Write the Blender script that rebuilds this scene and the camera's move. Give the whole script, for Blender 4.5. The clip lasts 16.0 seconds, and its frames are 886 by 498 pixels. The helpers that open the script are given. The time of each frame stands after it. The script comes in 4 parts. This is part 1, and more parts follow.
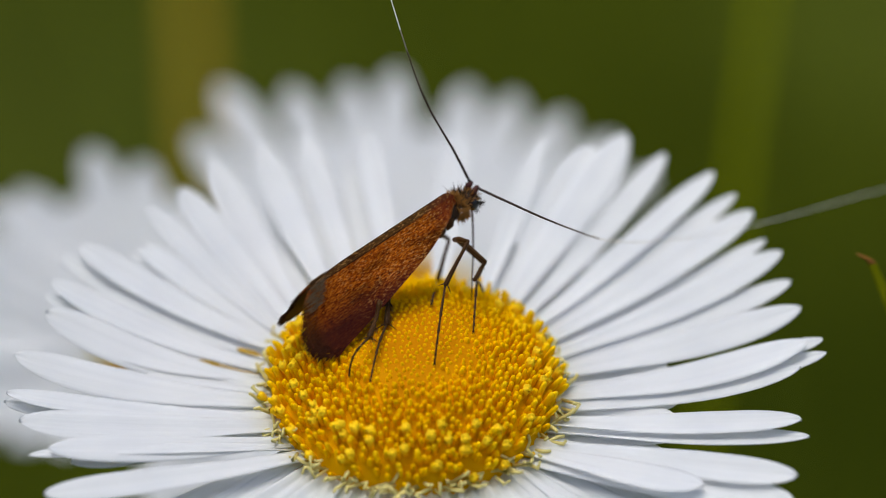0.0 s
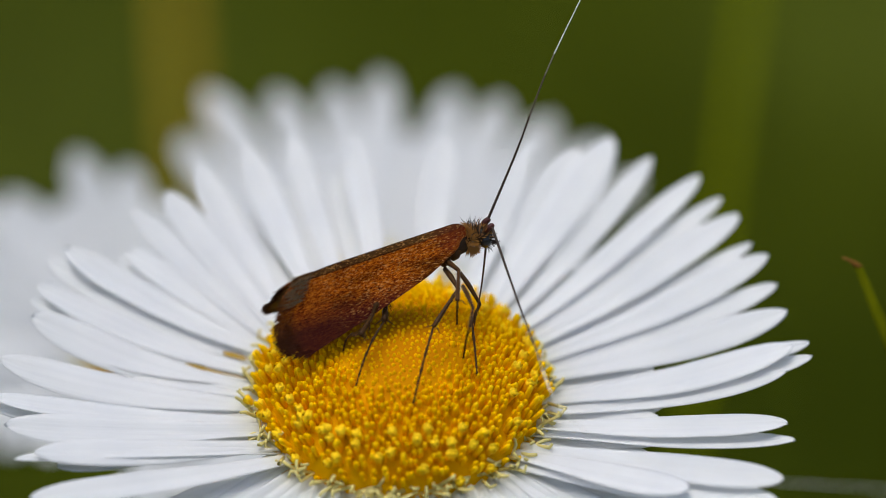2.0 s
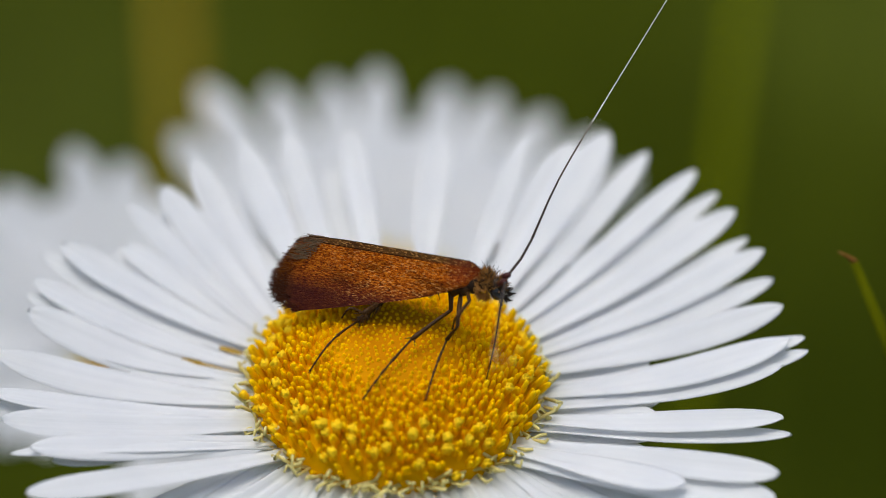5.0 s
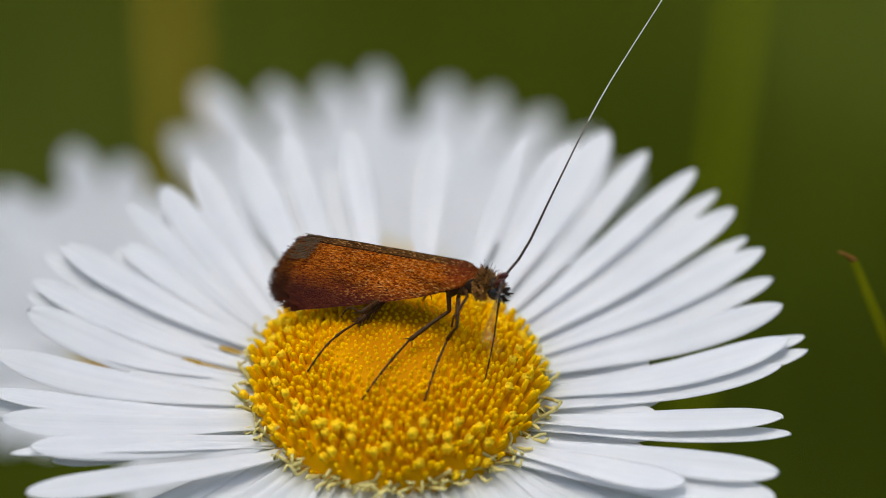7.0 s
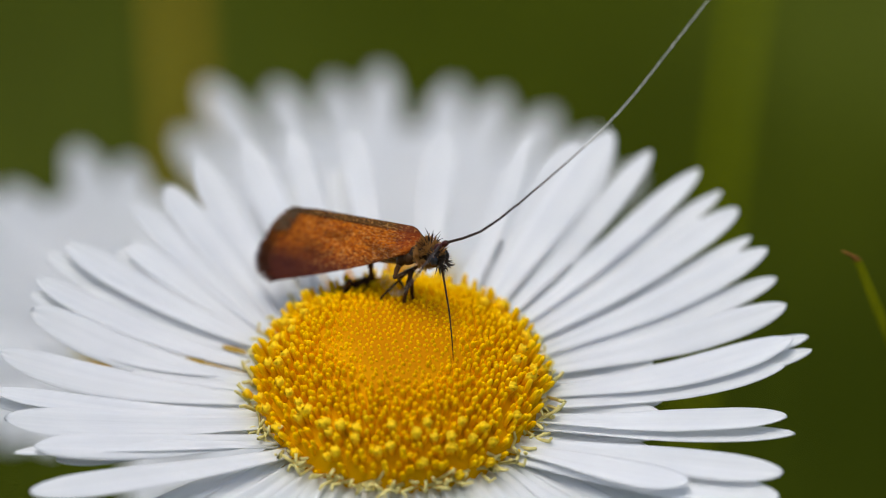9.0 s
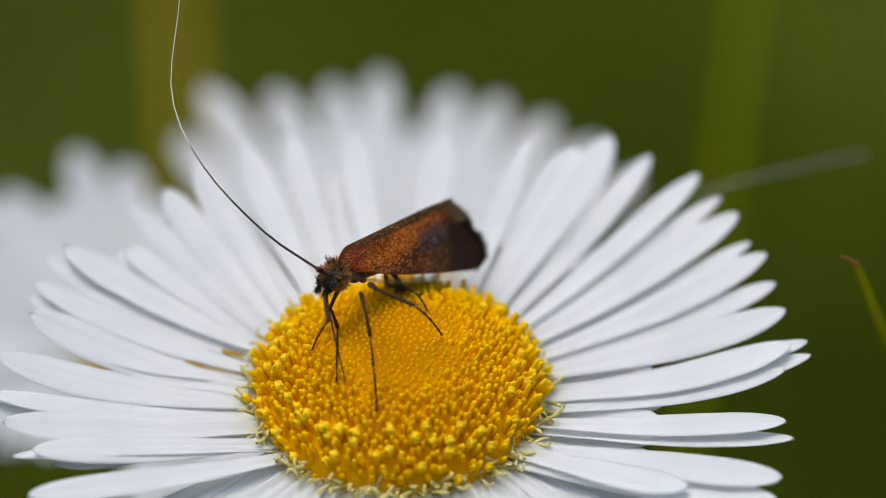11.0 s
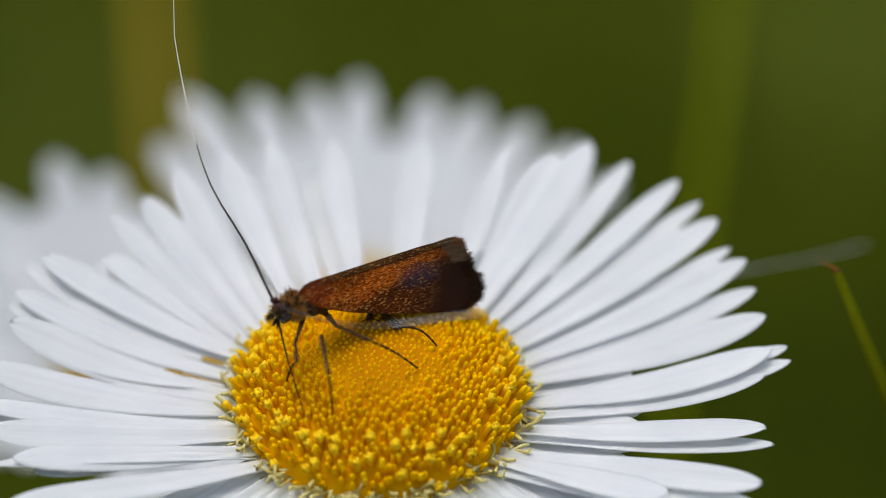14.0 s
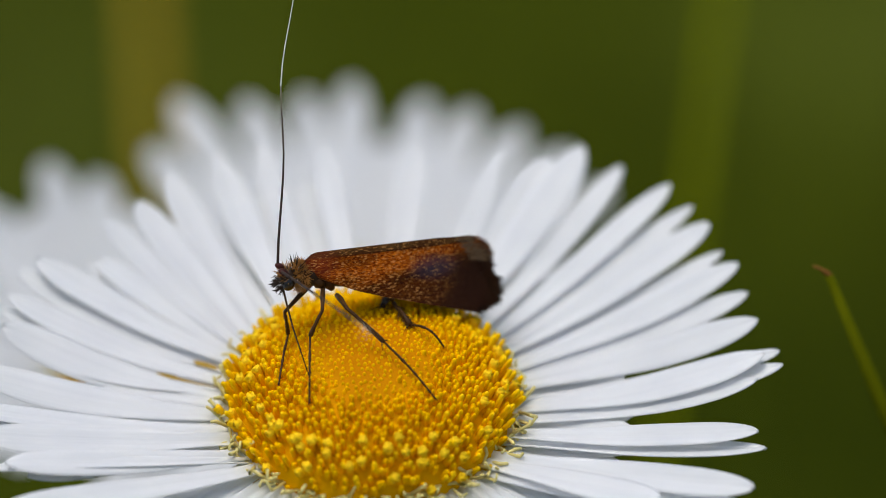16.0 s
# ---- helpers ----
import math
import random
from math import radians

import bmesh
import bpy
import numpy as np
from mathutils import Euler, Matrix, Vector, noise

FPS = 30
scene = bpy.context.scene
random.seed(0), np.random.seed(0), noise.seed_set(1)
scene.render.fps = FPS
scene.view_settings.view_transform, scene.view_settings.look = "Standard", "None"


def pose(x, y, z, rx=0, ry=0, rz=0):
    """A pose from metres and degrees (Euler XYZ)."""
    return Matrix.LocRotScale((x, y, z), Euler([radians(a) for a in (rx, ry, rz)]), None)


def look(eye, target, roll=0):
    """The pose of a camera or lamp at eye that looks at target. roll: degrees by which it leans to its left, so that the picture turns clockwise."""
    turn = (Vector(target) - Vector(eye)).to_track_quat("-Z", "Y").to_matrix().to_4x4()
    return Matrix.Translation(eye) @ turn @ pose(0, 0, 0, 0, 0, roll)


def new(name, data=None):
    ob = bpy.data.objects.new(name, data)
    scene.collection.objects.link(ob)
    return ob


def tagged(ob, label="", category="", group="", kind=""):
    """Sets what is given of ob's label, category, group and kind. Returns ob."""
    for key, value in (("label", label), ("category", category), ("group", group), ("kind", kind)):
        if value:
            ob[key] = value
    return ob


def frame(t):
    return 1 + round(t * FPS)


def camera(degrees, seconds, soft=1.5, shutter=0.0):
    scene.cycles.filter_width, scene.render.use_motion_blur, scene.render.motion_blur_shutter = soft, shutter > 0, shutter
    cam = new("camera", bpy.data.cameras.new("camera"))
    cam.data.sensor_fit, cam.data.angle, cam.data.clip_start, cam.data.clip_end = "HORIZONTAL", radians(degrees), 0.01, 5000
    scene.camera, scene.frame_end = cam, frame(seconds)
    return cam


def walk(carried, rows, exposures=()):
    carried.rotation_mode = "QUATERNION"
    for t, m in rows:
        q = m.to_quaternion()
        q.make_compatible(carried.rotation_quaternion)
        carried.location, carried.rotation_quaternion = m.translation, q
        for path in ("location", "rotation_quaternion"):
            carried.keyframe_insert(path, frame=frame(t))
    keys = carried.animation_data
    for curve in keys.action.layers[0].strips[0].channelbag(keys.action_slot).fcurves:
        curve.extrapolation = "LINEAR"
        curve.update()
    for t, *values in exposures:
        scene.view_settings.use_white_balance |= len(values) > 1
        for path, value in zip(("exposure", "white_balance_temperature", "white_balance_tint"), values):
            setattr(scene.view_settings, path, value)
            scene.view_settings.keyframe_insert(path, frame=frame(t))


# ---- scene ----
cam = camera(12.0, 16.0, soft=0.75)

MM = 0.001
FLOWER = pose(0, 0, 0.55, 14, 0, 0)          # base of the near flower's disc, its face tipped towards the viewer
EYE = FLOWER @ Vector((1.147 * MM, -126.71 * MM, 110.163 * MM))
VIEW = Matrix.Translation(EYE) @ pose(0, 0, 0, 65, 0, 0)

# a hand-held macro lens: it hardly shifts, it only sways by fractions of a degree
cam.data.dof.use_dof = True
cam.data.dof.focus_distance = 0.1656
cam.data.dof.aperture_fstop = 23.0


def sway(left, up, lean):
    return VIEW @ pose(0, 0, 0, 0, left, 0) @ pose(0, 0, 0, up, 0, 0) @ pose(0, 0, 0, 0, 0, lean)


PATH = [
    (0.0, sway(0.000, 0.000, 0.00)), (0.5, sway(-0.033, 0.070, 0.01)), (1.0, sway(-0.161, 0.078, -0.06)),
    (1.5, sway(-0.136, 0.056, -0.05)), (2.0, sway(-0.189, 0.050, -0.02)), (2.5, sway(-0.218, 0.047, -0.15)),
    (3.0, sway(-0.309, 0.070, -0.12)), (3.5, sway(-0.304, 0.063, -0.09)), (4.0, sway(-0.239, 0.019, -0.02)),
    (6.5, sway(-0.262, -0.032, -0.03)), (7.0, sway(-0.249, -0.028, -0.06)), (7.5, sway(-0.195, 0.022, -0.06)),
    (8.0, sway(-0.206, -0.019, 0.00)), (8.5, sway(-0.196, -0.035, -0.05)), (11.0, sway(-0.209, 0.025, 0.08)),
    (11.5, sway(-0.237, 0.065, 0.06)), (12.0, sway(-0.321, 0.075, 0.02)), (12.5, sway(-0.402, 0.065, 0.00)),
    (13.0, sway(-0.410, 0.060, 0.03)), (13.5, sway(-0.420, 0.089, 0.01)), (14.0, sway(-0.484, 0.118, -0.08)),
    (14.5, sway(-0.594, 0.155, -0.08)), (15.0, sway(-0.699, 0.164, -0.17)), (15.5, sway(-0.693, 0.158, -0.14)),
    (16.0, sway(-0.588, 0.171, -0.12)),
]
walk(cam, PATH, exposures=[(0.0, 0.0), (16.0, 0.0)])

# ---- light: a bright overcast day, the sun veiled high overhead ----
world = bpy.data.worlds.new("overcast_sky")
scene.world = world
world.use_nodes = True
sky = world.node_tree.nodes.new("ShaderNodeTexSky")
sky.sky_type = "NISHITA"
sky.sun_disc = False
sky.sun_elevation = radians(78)
sky.sun_rotation = radians(250)
sky.air_density = 1.0
sky.dust_density = 4.0
sky.ozone_density = 1.0
world.node_tree.links.new(sky.outputs[0], world.node_tree.nodes["Background"].inputs[0])
world.node_tree.nodes["Background"].inputs[1].default_value = 0.132

sun = new("sun", bpy.data.lights.new("sun", "SUN"))
sun.data.energy = 1.58
sun.data.angle = radians(40)
sun.data.color = (0.965, 0.985, 0.955)
sun.matrix_basis = look((-0.28, -0.10, 2.2), (0, 0, 0.55))


# ---- materials ----
def material(name, rough=0.5, metal=0.0, gloss=0.2):
    m = bpy.data.materials.new(name)
    m.use_nodes = True
    b = m.node_tree.nodes["Principled BSDF"]
    b.inputs["Roughness"].default_value = rough
    b.inputs["Metallic"].default_value = metal
    b.inputs["Specular IOR Level"].default_value = gloss
    return m, m.node_tree, b


def node(tree, kind, **values):
    n = tree.nodes.new(kind)
    for key, value in values.items():
        n.inputs[key.replace("_", " ")].default_value = value
    return n


def in_mm(tree, stretch=(1, 1, 1)):
    """Object coordinates in millimetres."""
    c = tree.nodes.new("ShaderNodeTexCoord")
    m = tree.nodes.new("ShaderNodeMapping")
    m.inputs["Scale"].default_value = [1000 * s for s in stretch]
    tree.links.new(c.outputs["Object"], m.inputs["Vector"])
    return m.outputs["Vector"]


def noise_of(tree, vector, scale, detail=3.0, rough=0.55):
    n = node(tree, "ShaderNodeTexNoise", Scale=scale, Detail=detail, Roughness=rough)
    tree.links.new(vector, n.inputs["Vector"])
    return n.outputs["Fac"]


def ramp(tree, fac, *stops):
    r = tree.nodes.new("ShaderNodeValToRGB")
    while len(r.color_ramp.elements) < len(stops):
        r.color_ramp.elements.new(0.5)
    for e, (at, colour) in zip(r.color_ramp.elements, stops):
        e.position = at
        e.color = (*colour, 1.0) if len(colour) == 3 else colour
    tree.links.new(fac, r.inputs["Fac"])
    return r.outputs["Color"]


def mixed(tree, fac, a, b, how="MIX"):
    m = tree.nodes.new("ShaderNodeMix")
    m.data_type, m.blend_type = "RGBA", how
    for value, slot in ((fac, m.inputs[0]), (a, m.inputs[6]), (b, m.inputs[7])):
        if isinstance(value, bpy.types.NodeSocket):
            tree.links.new(value, slot)
        elif isinstance(value, (int, float)):
            slot.default_value = value
        else:
            slot.default_value = (*value, 1.0)
    return m.outputs[2]


def sums(tree, how, a, b=0.0, c=0.0, clamp=False):
    m = tree.nodes.new("ShaderNodeMath")
    m.operation, m.use_clamp = how, clamp
    for value, slot in zip((a, b, c), m.inputs):
        if isinstance(value, bpy.types.NodeSocket):
            tree.links.new(value, slot)
        else:
            slot.default_value = value
    return m.outputs[0]


def span(tree, value, low, high):
    """0 at low, 1 at high, clamped and smooth."""
    m = tree.nodes.new("ShaderNodeMapRange")
    m.interpolation_type = "SMOOTHSTEP"
    tree.links.new(value, m.inputs[0])
    m.inputs[1].default_value, m.inputs[2].default_value = low, high
    return m.outputs[0]


def axes(tree, vector):
    s = tree.nodes.new("ShaderNodeSeparateXYZ")
    tree.links.new(vector, s.inputs[0])
    return s.outputs


def bump(tree, bsdf, height, strength, depth):
    b = node(tree, "ShaderNodeBump", Strength=strength, Distance=depth)
    tree.links.new(height, b.inputs["Height"])
    tree.links.new(b.outputs["Normal"], bsdf.inputs["Normal"])


def lit_through(tree, bsdf, colour, share):
    """Thin living tissue: part of the light goes through it."""
    t = tree.nodes.new("ShaderNodeBsdfTranslucent")
    if isinstance(colour, bpy.types.NodeSocket):
        tree.links.new(colour, t.inputs["Color"])
    else:
        t.inputs["Color"].default_value = (*colour, 1)
    mix = tree.nodes.new("ShaderNodeMixShader")
    mix.inputs[0].default_value = share
    tree.links.new(bsdf.outputs[0], mix.inputs[1])
    tree.links.new(t.outputs[0], mix.inputs[2])
    tree.links.new(mix.outputs[0], tree.nodes["Material Output"].inputs["Surface"])


def petal_material():
    m, t, b = material("white_ray_petal", 0.5)
    p = in_mm(t)
    ribs = in_mm(t, (0.12, 5.0, 1.0))
    grain = noise_of(t, ribs, 1.0, 3.0)
    blotch = noise_of(t, p, 0.35, 2.0)
    who = t.nodes.new("ShaderNodeObjectInfo")
    x = axes(t, p)[0]
    base = mixed(t, span(t, x, 2.2, -0.4), (0.905, 0.915, 0.918), (0.88, 0.87, 0.68))
    veins = ramp(t, grain, (0.3, (0.86, 0.87, 0.89)), (0.62, (1, 1, 1)))
    c = mixed(t, 0.5, base, veins, "MULTIPLY")
    c = mixed(t, 0.5, c, ramp(t, blotch, (0.35, (0.88, 0.89, 0.92)), (0.65, (1, 1, 1))), "MULTIPLY")
    c = mixed(t, sums(t, "MULTIPLY", who.outputs["Random"], 0.14), c, (0.76, 0.78, 0.80))
    t.links.new(c, b.inputs["Base Color"])
    bump(t, b, grain, 0.6, 0.00010)
    lit_through(t, b, (0.95, 0.955, 0.95), 0.42)
    return m


def floret_material(name, low, high, top):
    m, t, b = material(name, 0.5, 0.0, 0.05)
    p = in_mm(t)
    who = t.nodes.new("ShaderNodeObjectInfo")
    isle = t.nodes.new("ShaderNodeNewGeometry")
    z = axes(t, p)[2]
    c = mixed(t, span(t, z, top * 0.45, top), low, high)
    c = mixed(t, sums(t, "MULTIPLY", who.outputs["Random"], 0.2), c, (0.93, 0.50, 0.001))
    c = mixed(t, sums(t, "MULTIPLY", isle.outputs["Random Per Island"], 0.15), c, (0.91, 0.46, 0.001))
    c = mixed(t, 0.5, c, ramp(t, noise_of(t, p, 9.0), (0.3, (0.94, 0.91, 0.85)), (0.6, (1, 1, 1))), "MULTIPLY")
    t.links.new(c, b.inputs["Base Color"])
    return m


def plain(name, a, b_, scale=3.0, rough=0.5, relief=0.3, depth=0.00004, metal=0.0, stretch=(1, 1, 1), through_=0.0, gloss=0.2, patches=()):
    m, t, b = material(name, rough, metal, gloss)
    p = in_mm(t, stretch)
    n = noise_of(t, p, scale, 4.0)
    big = noise_of(t, p, scale * 0.17, 2.0)
    c = mixed(t, n, a, b_)
    c = mixed(t, 0.6, c, ramp(t, big, (0.3, (0.72, 0.72, 0.72)), (0.7, (1, 1, 1))), "MULTIPLY")
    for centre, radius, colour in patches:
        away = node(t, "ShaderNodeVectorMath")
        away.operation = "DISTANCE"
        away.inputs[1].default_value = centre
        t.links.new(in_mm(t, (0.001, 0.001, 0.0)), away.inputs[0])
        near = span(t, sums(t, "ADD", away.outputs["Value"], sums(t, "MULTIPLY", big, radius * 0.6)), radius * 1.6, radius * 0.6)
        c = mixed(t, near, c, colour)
    t.links.new(c, b.inputs["Base Color"])
    bump(t, b, n, relief, depth)
    if through_:
        lit_through(t, b, c, through_)
    return m


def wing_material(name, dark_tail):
    """Bronze scales: copper in the middle, olive along the back, violet to black towards the tail; sheen, glints and
    shade are painted in.
    """
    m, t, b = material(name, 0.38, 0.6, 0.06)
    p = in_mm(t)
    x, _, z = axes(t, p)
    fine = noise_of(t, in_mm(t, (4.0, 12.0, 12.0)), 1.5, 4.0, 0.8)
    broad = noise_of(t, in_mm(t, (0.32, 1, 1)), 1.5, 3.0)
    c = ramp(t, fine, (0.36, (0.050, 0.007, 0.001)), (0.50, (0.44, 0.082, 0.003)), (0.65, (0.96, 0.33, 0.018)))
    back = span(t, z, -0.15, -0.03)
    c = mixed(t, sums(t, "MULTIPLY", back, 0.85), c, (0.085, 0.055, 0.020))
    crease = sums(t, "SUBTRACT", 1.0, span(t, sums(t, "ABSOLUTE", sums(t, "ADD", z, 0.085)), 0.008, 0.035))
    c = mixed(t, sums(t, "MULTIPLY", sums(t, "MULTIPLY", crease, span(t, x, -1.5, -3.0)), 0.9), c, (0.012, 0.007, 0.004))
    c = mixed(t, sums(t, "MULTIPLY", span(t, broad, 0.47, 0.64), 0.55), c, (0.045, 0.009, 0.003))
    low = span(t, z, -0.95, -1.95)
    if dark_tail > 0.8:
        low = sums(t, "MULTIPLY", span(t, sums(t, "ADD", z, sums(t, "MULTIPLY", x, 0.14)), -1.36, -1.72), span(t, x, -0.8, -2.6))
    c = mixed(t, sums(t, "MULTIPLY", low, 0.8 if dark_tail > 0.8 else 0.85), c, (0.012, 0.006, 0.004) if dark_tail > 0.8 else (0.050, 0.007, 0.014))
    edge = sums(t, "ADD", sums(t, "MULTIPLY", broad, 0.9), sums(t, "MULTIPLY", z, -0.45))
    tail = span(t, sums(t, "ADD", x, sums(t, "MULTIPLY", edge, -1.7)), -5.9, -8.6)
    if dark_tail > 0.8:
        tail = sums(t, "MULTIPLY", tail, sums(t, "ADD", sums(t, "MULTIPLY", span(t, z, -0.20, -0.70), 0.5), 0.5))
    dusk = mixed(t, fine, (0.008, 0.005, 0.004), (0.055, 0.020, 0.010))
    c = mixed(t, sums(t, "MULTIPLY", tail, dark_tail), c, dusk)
    # blue iridescent sheen, painted in as a fixed patch
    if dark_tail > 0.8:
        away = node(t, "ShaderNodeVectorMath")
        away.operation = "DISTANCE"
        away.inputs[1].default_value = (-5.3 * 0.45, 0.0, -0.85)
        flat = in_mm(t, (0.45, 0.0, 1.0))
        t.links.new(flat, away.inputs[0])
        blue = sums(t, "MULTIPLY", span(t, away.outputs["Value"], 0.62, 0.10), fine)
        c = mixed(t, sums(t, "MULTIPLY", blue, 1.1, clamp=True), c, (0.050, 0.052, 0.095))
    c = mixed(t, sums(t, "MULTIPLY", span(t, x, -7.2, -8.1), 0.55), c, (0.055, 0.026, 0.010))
    # shade below the front of the wing, put into the colour
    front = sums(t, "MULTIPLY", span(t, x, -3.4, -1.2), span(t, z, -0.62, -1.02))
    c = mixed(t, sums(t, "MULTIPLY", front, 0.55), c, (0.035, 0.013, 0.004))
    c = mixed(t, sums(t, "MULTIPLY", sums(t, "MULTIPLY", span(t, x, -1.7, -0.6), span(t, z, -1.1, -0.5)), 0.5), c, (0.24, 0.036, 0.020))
    # glints of single scales, painted as bright specks into the base colour
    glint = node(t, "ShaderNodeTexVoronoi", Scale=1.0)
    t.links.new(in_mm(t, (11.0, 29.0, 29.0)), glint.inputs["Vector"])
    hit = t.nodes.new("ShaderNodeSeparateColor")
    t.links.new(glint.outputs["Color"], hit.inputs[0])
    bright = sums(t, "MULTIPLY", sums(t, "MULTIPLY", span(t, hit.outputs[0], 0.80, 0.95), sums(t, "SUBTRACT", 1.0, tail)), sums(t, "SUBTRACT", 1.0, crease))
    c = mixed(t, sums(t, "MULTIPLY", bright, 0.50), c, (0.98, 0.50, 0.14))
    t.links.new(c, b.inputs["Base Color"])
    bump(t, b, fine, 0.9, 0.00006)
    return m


PETAL = petal_material()
FLORET = floret_material("yellow_open_floret", (0.93, 0.56, 0.003), (0.95, 0.64, 0.015), 1.45)
RIPE = floret_material("yellow_floret_tube", (0.94, 0.56, 0.0006), (0.95, 0.62, 0.0025), 1.45)
WITHERED = plain("withered_petal", (0.42, 0.26, 0.03), (0.55, 0.37, 0.07), 4.0, 0.6, through_=0.2)
STYLE = plain("pale_yellow_style", (0.84, 0.72, 0.22), (0.88, 0.80, 0.36), 6.0, 0.5, through_=0.2)
CORE = plain("orange_disc_flesh", (0.76, 0.38, 0.0005), (0.82, 0.43, 0.0006), 5.0, 0.7, gloss=0.02, patches=[((0, 0, 0), 0.0040, (0.50, 0.185, 0.0002))])
BUD = plain("orange_floret_bud", (0.92, 0.50, 0.0006), (0.94, 0.55, 0.0010), 5.0, 0.8, relief=0.0, gloss=0.0)
STEM = plain("green_stem", (0.05, 0.10, 0.015), (0.09, 0.15, 0.03), 1.5, 0.55, stretch=(4, 4, 0.3))
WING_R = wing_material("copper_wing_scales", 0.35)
# darker tail and sheen of this wing's lighting, painted over the same scales
WING_L = wing_material("copper_wing_scales_painted_sheen", 0.97)
UNDERWING = plain("dark_brown_underwing", (0.020, 0.012, 0.008), (0.05, 0.028, 0.016), 5.0, 0.6)
CUTICLE = plain("black_brown_cuticle", (0.018, 0.010, 0.006), (0.06, 0.032, 0.012), 6.0, 0.35)
LEG = plain("bronze_black_leg", (0.020, 0.009, 0.003), (0.105, 0.048, 0.014), 5.0, 0.4, gloss=0.1)
FUR = plain("rust_fur", (0.30, 0.12, 0.022), (0.54, 0.28, 0.07), 5.0, 0.6)
HAIR = plain("grey_brown_wing_hair", (0.10, 0.055, 0.025), (0.26, 0.16, 0.08), 5.0, 0.5)
DARKFUR = plain("dark_bristles", (0.015, 0.010, 0.008), (0.05, 0.03, 0.016), 5.0, 0.5)
EYEBALL = plain("black_compound_eye", (0.012, 0.011, 0.012), (0.03, 0.03, 0.032), 14.0, 0.12, 0.15, gloss=0.5)
SCAPE = plain("dark_red_scape", (0.045, 0.010, 0.010), (0.10, 0.028, 0.02), 8.0, 0.35)
ANT_DARK = plain("dark_antenna", (0.020, 0.012, 0.008), (0.06, 0.035, 0.022), 9.0, 0.4)
ANT_DIM = plain("brown_antenna", (0.07, 0.045, 0.03), (0.13, 0.10, 0.075), 9.0, 0.4)
ANT_MID = plain("grey_antenna", (0.17, 0.14, 0.10), (0.30, 0.26, 0.20), 9.0, 0.4)
ANT_PALE = plain("white_antenna", (0.80, 0.79, 0.70), (0.90, 0.89, 0.82), 9.0, 0.4)
DRYSTEM = plain("straw_stem", (0.250, 0.180, 0.016), (0.320, 0.230, 0.022), 1.0, 0.7, stretch=(3, 3, 0.2), gloss=0.0)
GREENSTEM = plain("yellow_green_stem", (0.140, 0.165, 0.002), (0.180, 0.200, 0.003), 1.0, 0.6, stretch=(3, 3, 0.2), gloss=0.0)
BLADE = plain("green_blade", (0.11, 0.125, 0.002), (0.16, 0.17, 0.004), 2.0, 0.6, stretch=(3, 3, 0.3), through_=0.2, gloss=0.0)
BLADETIP = plain("withered_blade_tip", (0.22, 0.08, 0.02), (0.30, 0.13, 0.03), 3.0, 0.7, gloss=0.05)
TONE_SPOTS = [(-0.9, 1.6, 0.2, 1), (0.85, 0.5, 0.16, 0), (-0.6, -0.45, 0.18, 1), (1.1, 1.9, 0.24, 1), (0.35, -0.95, 0.2, 0), (-1.4, 0.3, 0.22, 0), (-0.75, 0.75, 0.14, 0), (0.7, 1.3, 0.17, 1), (-1.5, 2.2, 0.26, 1), (1.6, -0.4, 0.24, 1)]          # other paler and darker spots of the meadow: x, y, size, 1 for a pale one
# grass and ground turn paler or darker in these patches
GRASS = plain("meadow_grass", (0.052, 0.071, 0.0050), (0.068, 0.086, 0.0066), 0.02, 0.7, relief=0.0, through_=0.2, gloss=0.0, patches=[((-0.20, 1.35, 0.0), 0.17, (0.078, 0.099, 0.012)), ((0.22, 1.40, 0.0), 0.12, (0.080, 0.101, 0.013)), ((0.15, 1.02, 0.0), 0.14, (0.036, 0.050, 0.0033))] + [((x, y, 0.0), r, (0.078, 0.099, 0.012) if light else (0.036, 0.050, 0.0033)) for x, y, r, light in TONE_SPOTS])
SOIL = plain("mossy_ground", (0.040, 0.055, 0.0036), (0.055, 0.068, 0.0050), 0.02, 0.8, gloss=0.0, patches=[((-0.20, 1.35, 0.0), 0.17, (0.064, 0.080, 0.010)), ((0.22, 1.40, 0.0), 0.12, (0.066, 0.084, 0.010)), ((0.15, 1.02, 0.0), 0.14, (0.029, 0.040, 0.0027))] + [((x, y, 0.0), r, (0.064, 0.080, 0.010) if light else (0.029, 0.040, 0.0027)) for x, y, r, light in TONE_SPOTS])


# ---- mesh helpers ----
def part(name, bm, mat, parent, label="", smooth=True):
    """Links a bmesh (in millimetres) as one mesh object under parent."""
    bmesh.ops.scale(bm, vec=(MM, MM, MM), verts=bm.verts)
    data = bpy.data.meshes.new(name)
    bm.to_mesh(data)
    bm.free()
    for f in data.polygons:
        f.use_smooth = smooth
    data.materials.append(mat)
    ob = new(name, data)
    ob.parent = parent
    if label:
        tagged(ob, label)
    return ob


def thing(name, m, label, category, group="", kind=""):
    ob = new(name)
    ob.empty_display_size = 0.002
    ob.matrix_basis = m
    return tagged(ob, label, category, group, kind)


def tube(bm, points, radii, sides=8, caps=True):
    """A round, tapering tube along points."""
    rings = []
    side = None
    for i, (p, r) in enumerate(zip(points, radii)):
        a = Vector(points[max(i - 1, 0)])
        b = Vector(points[min(i + 1, len(points) - 1)])
        d = (b - a).normalized()
        if side is None:
            side = d.orthogonal().normalized()
        side = (side - d * side.dot(d)).normalized()
        up = d.cross(side)
        rings.append([bm.verts.new(Vector(p) + (side * math.cos(k * math.tau / sides) + up * math.sin(k * math.tau / sides)) * r) for k in range(sides)])
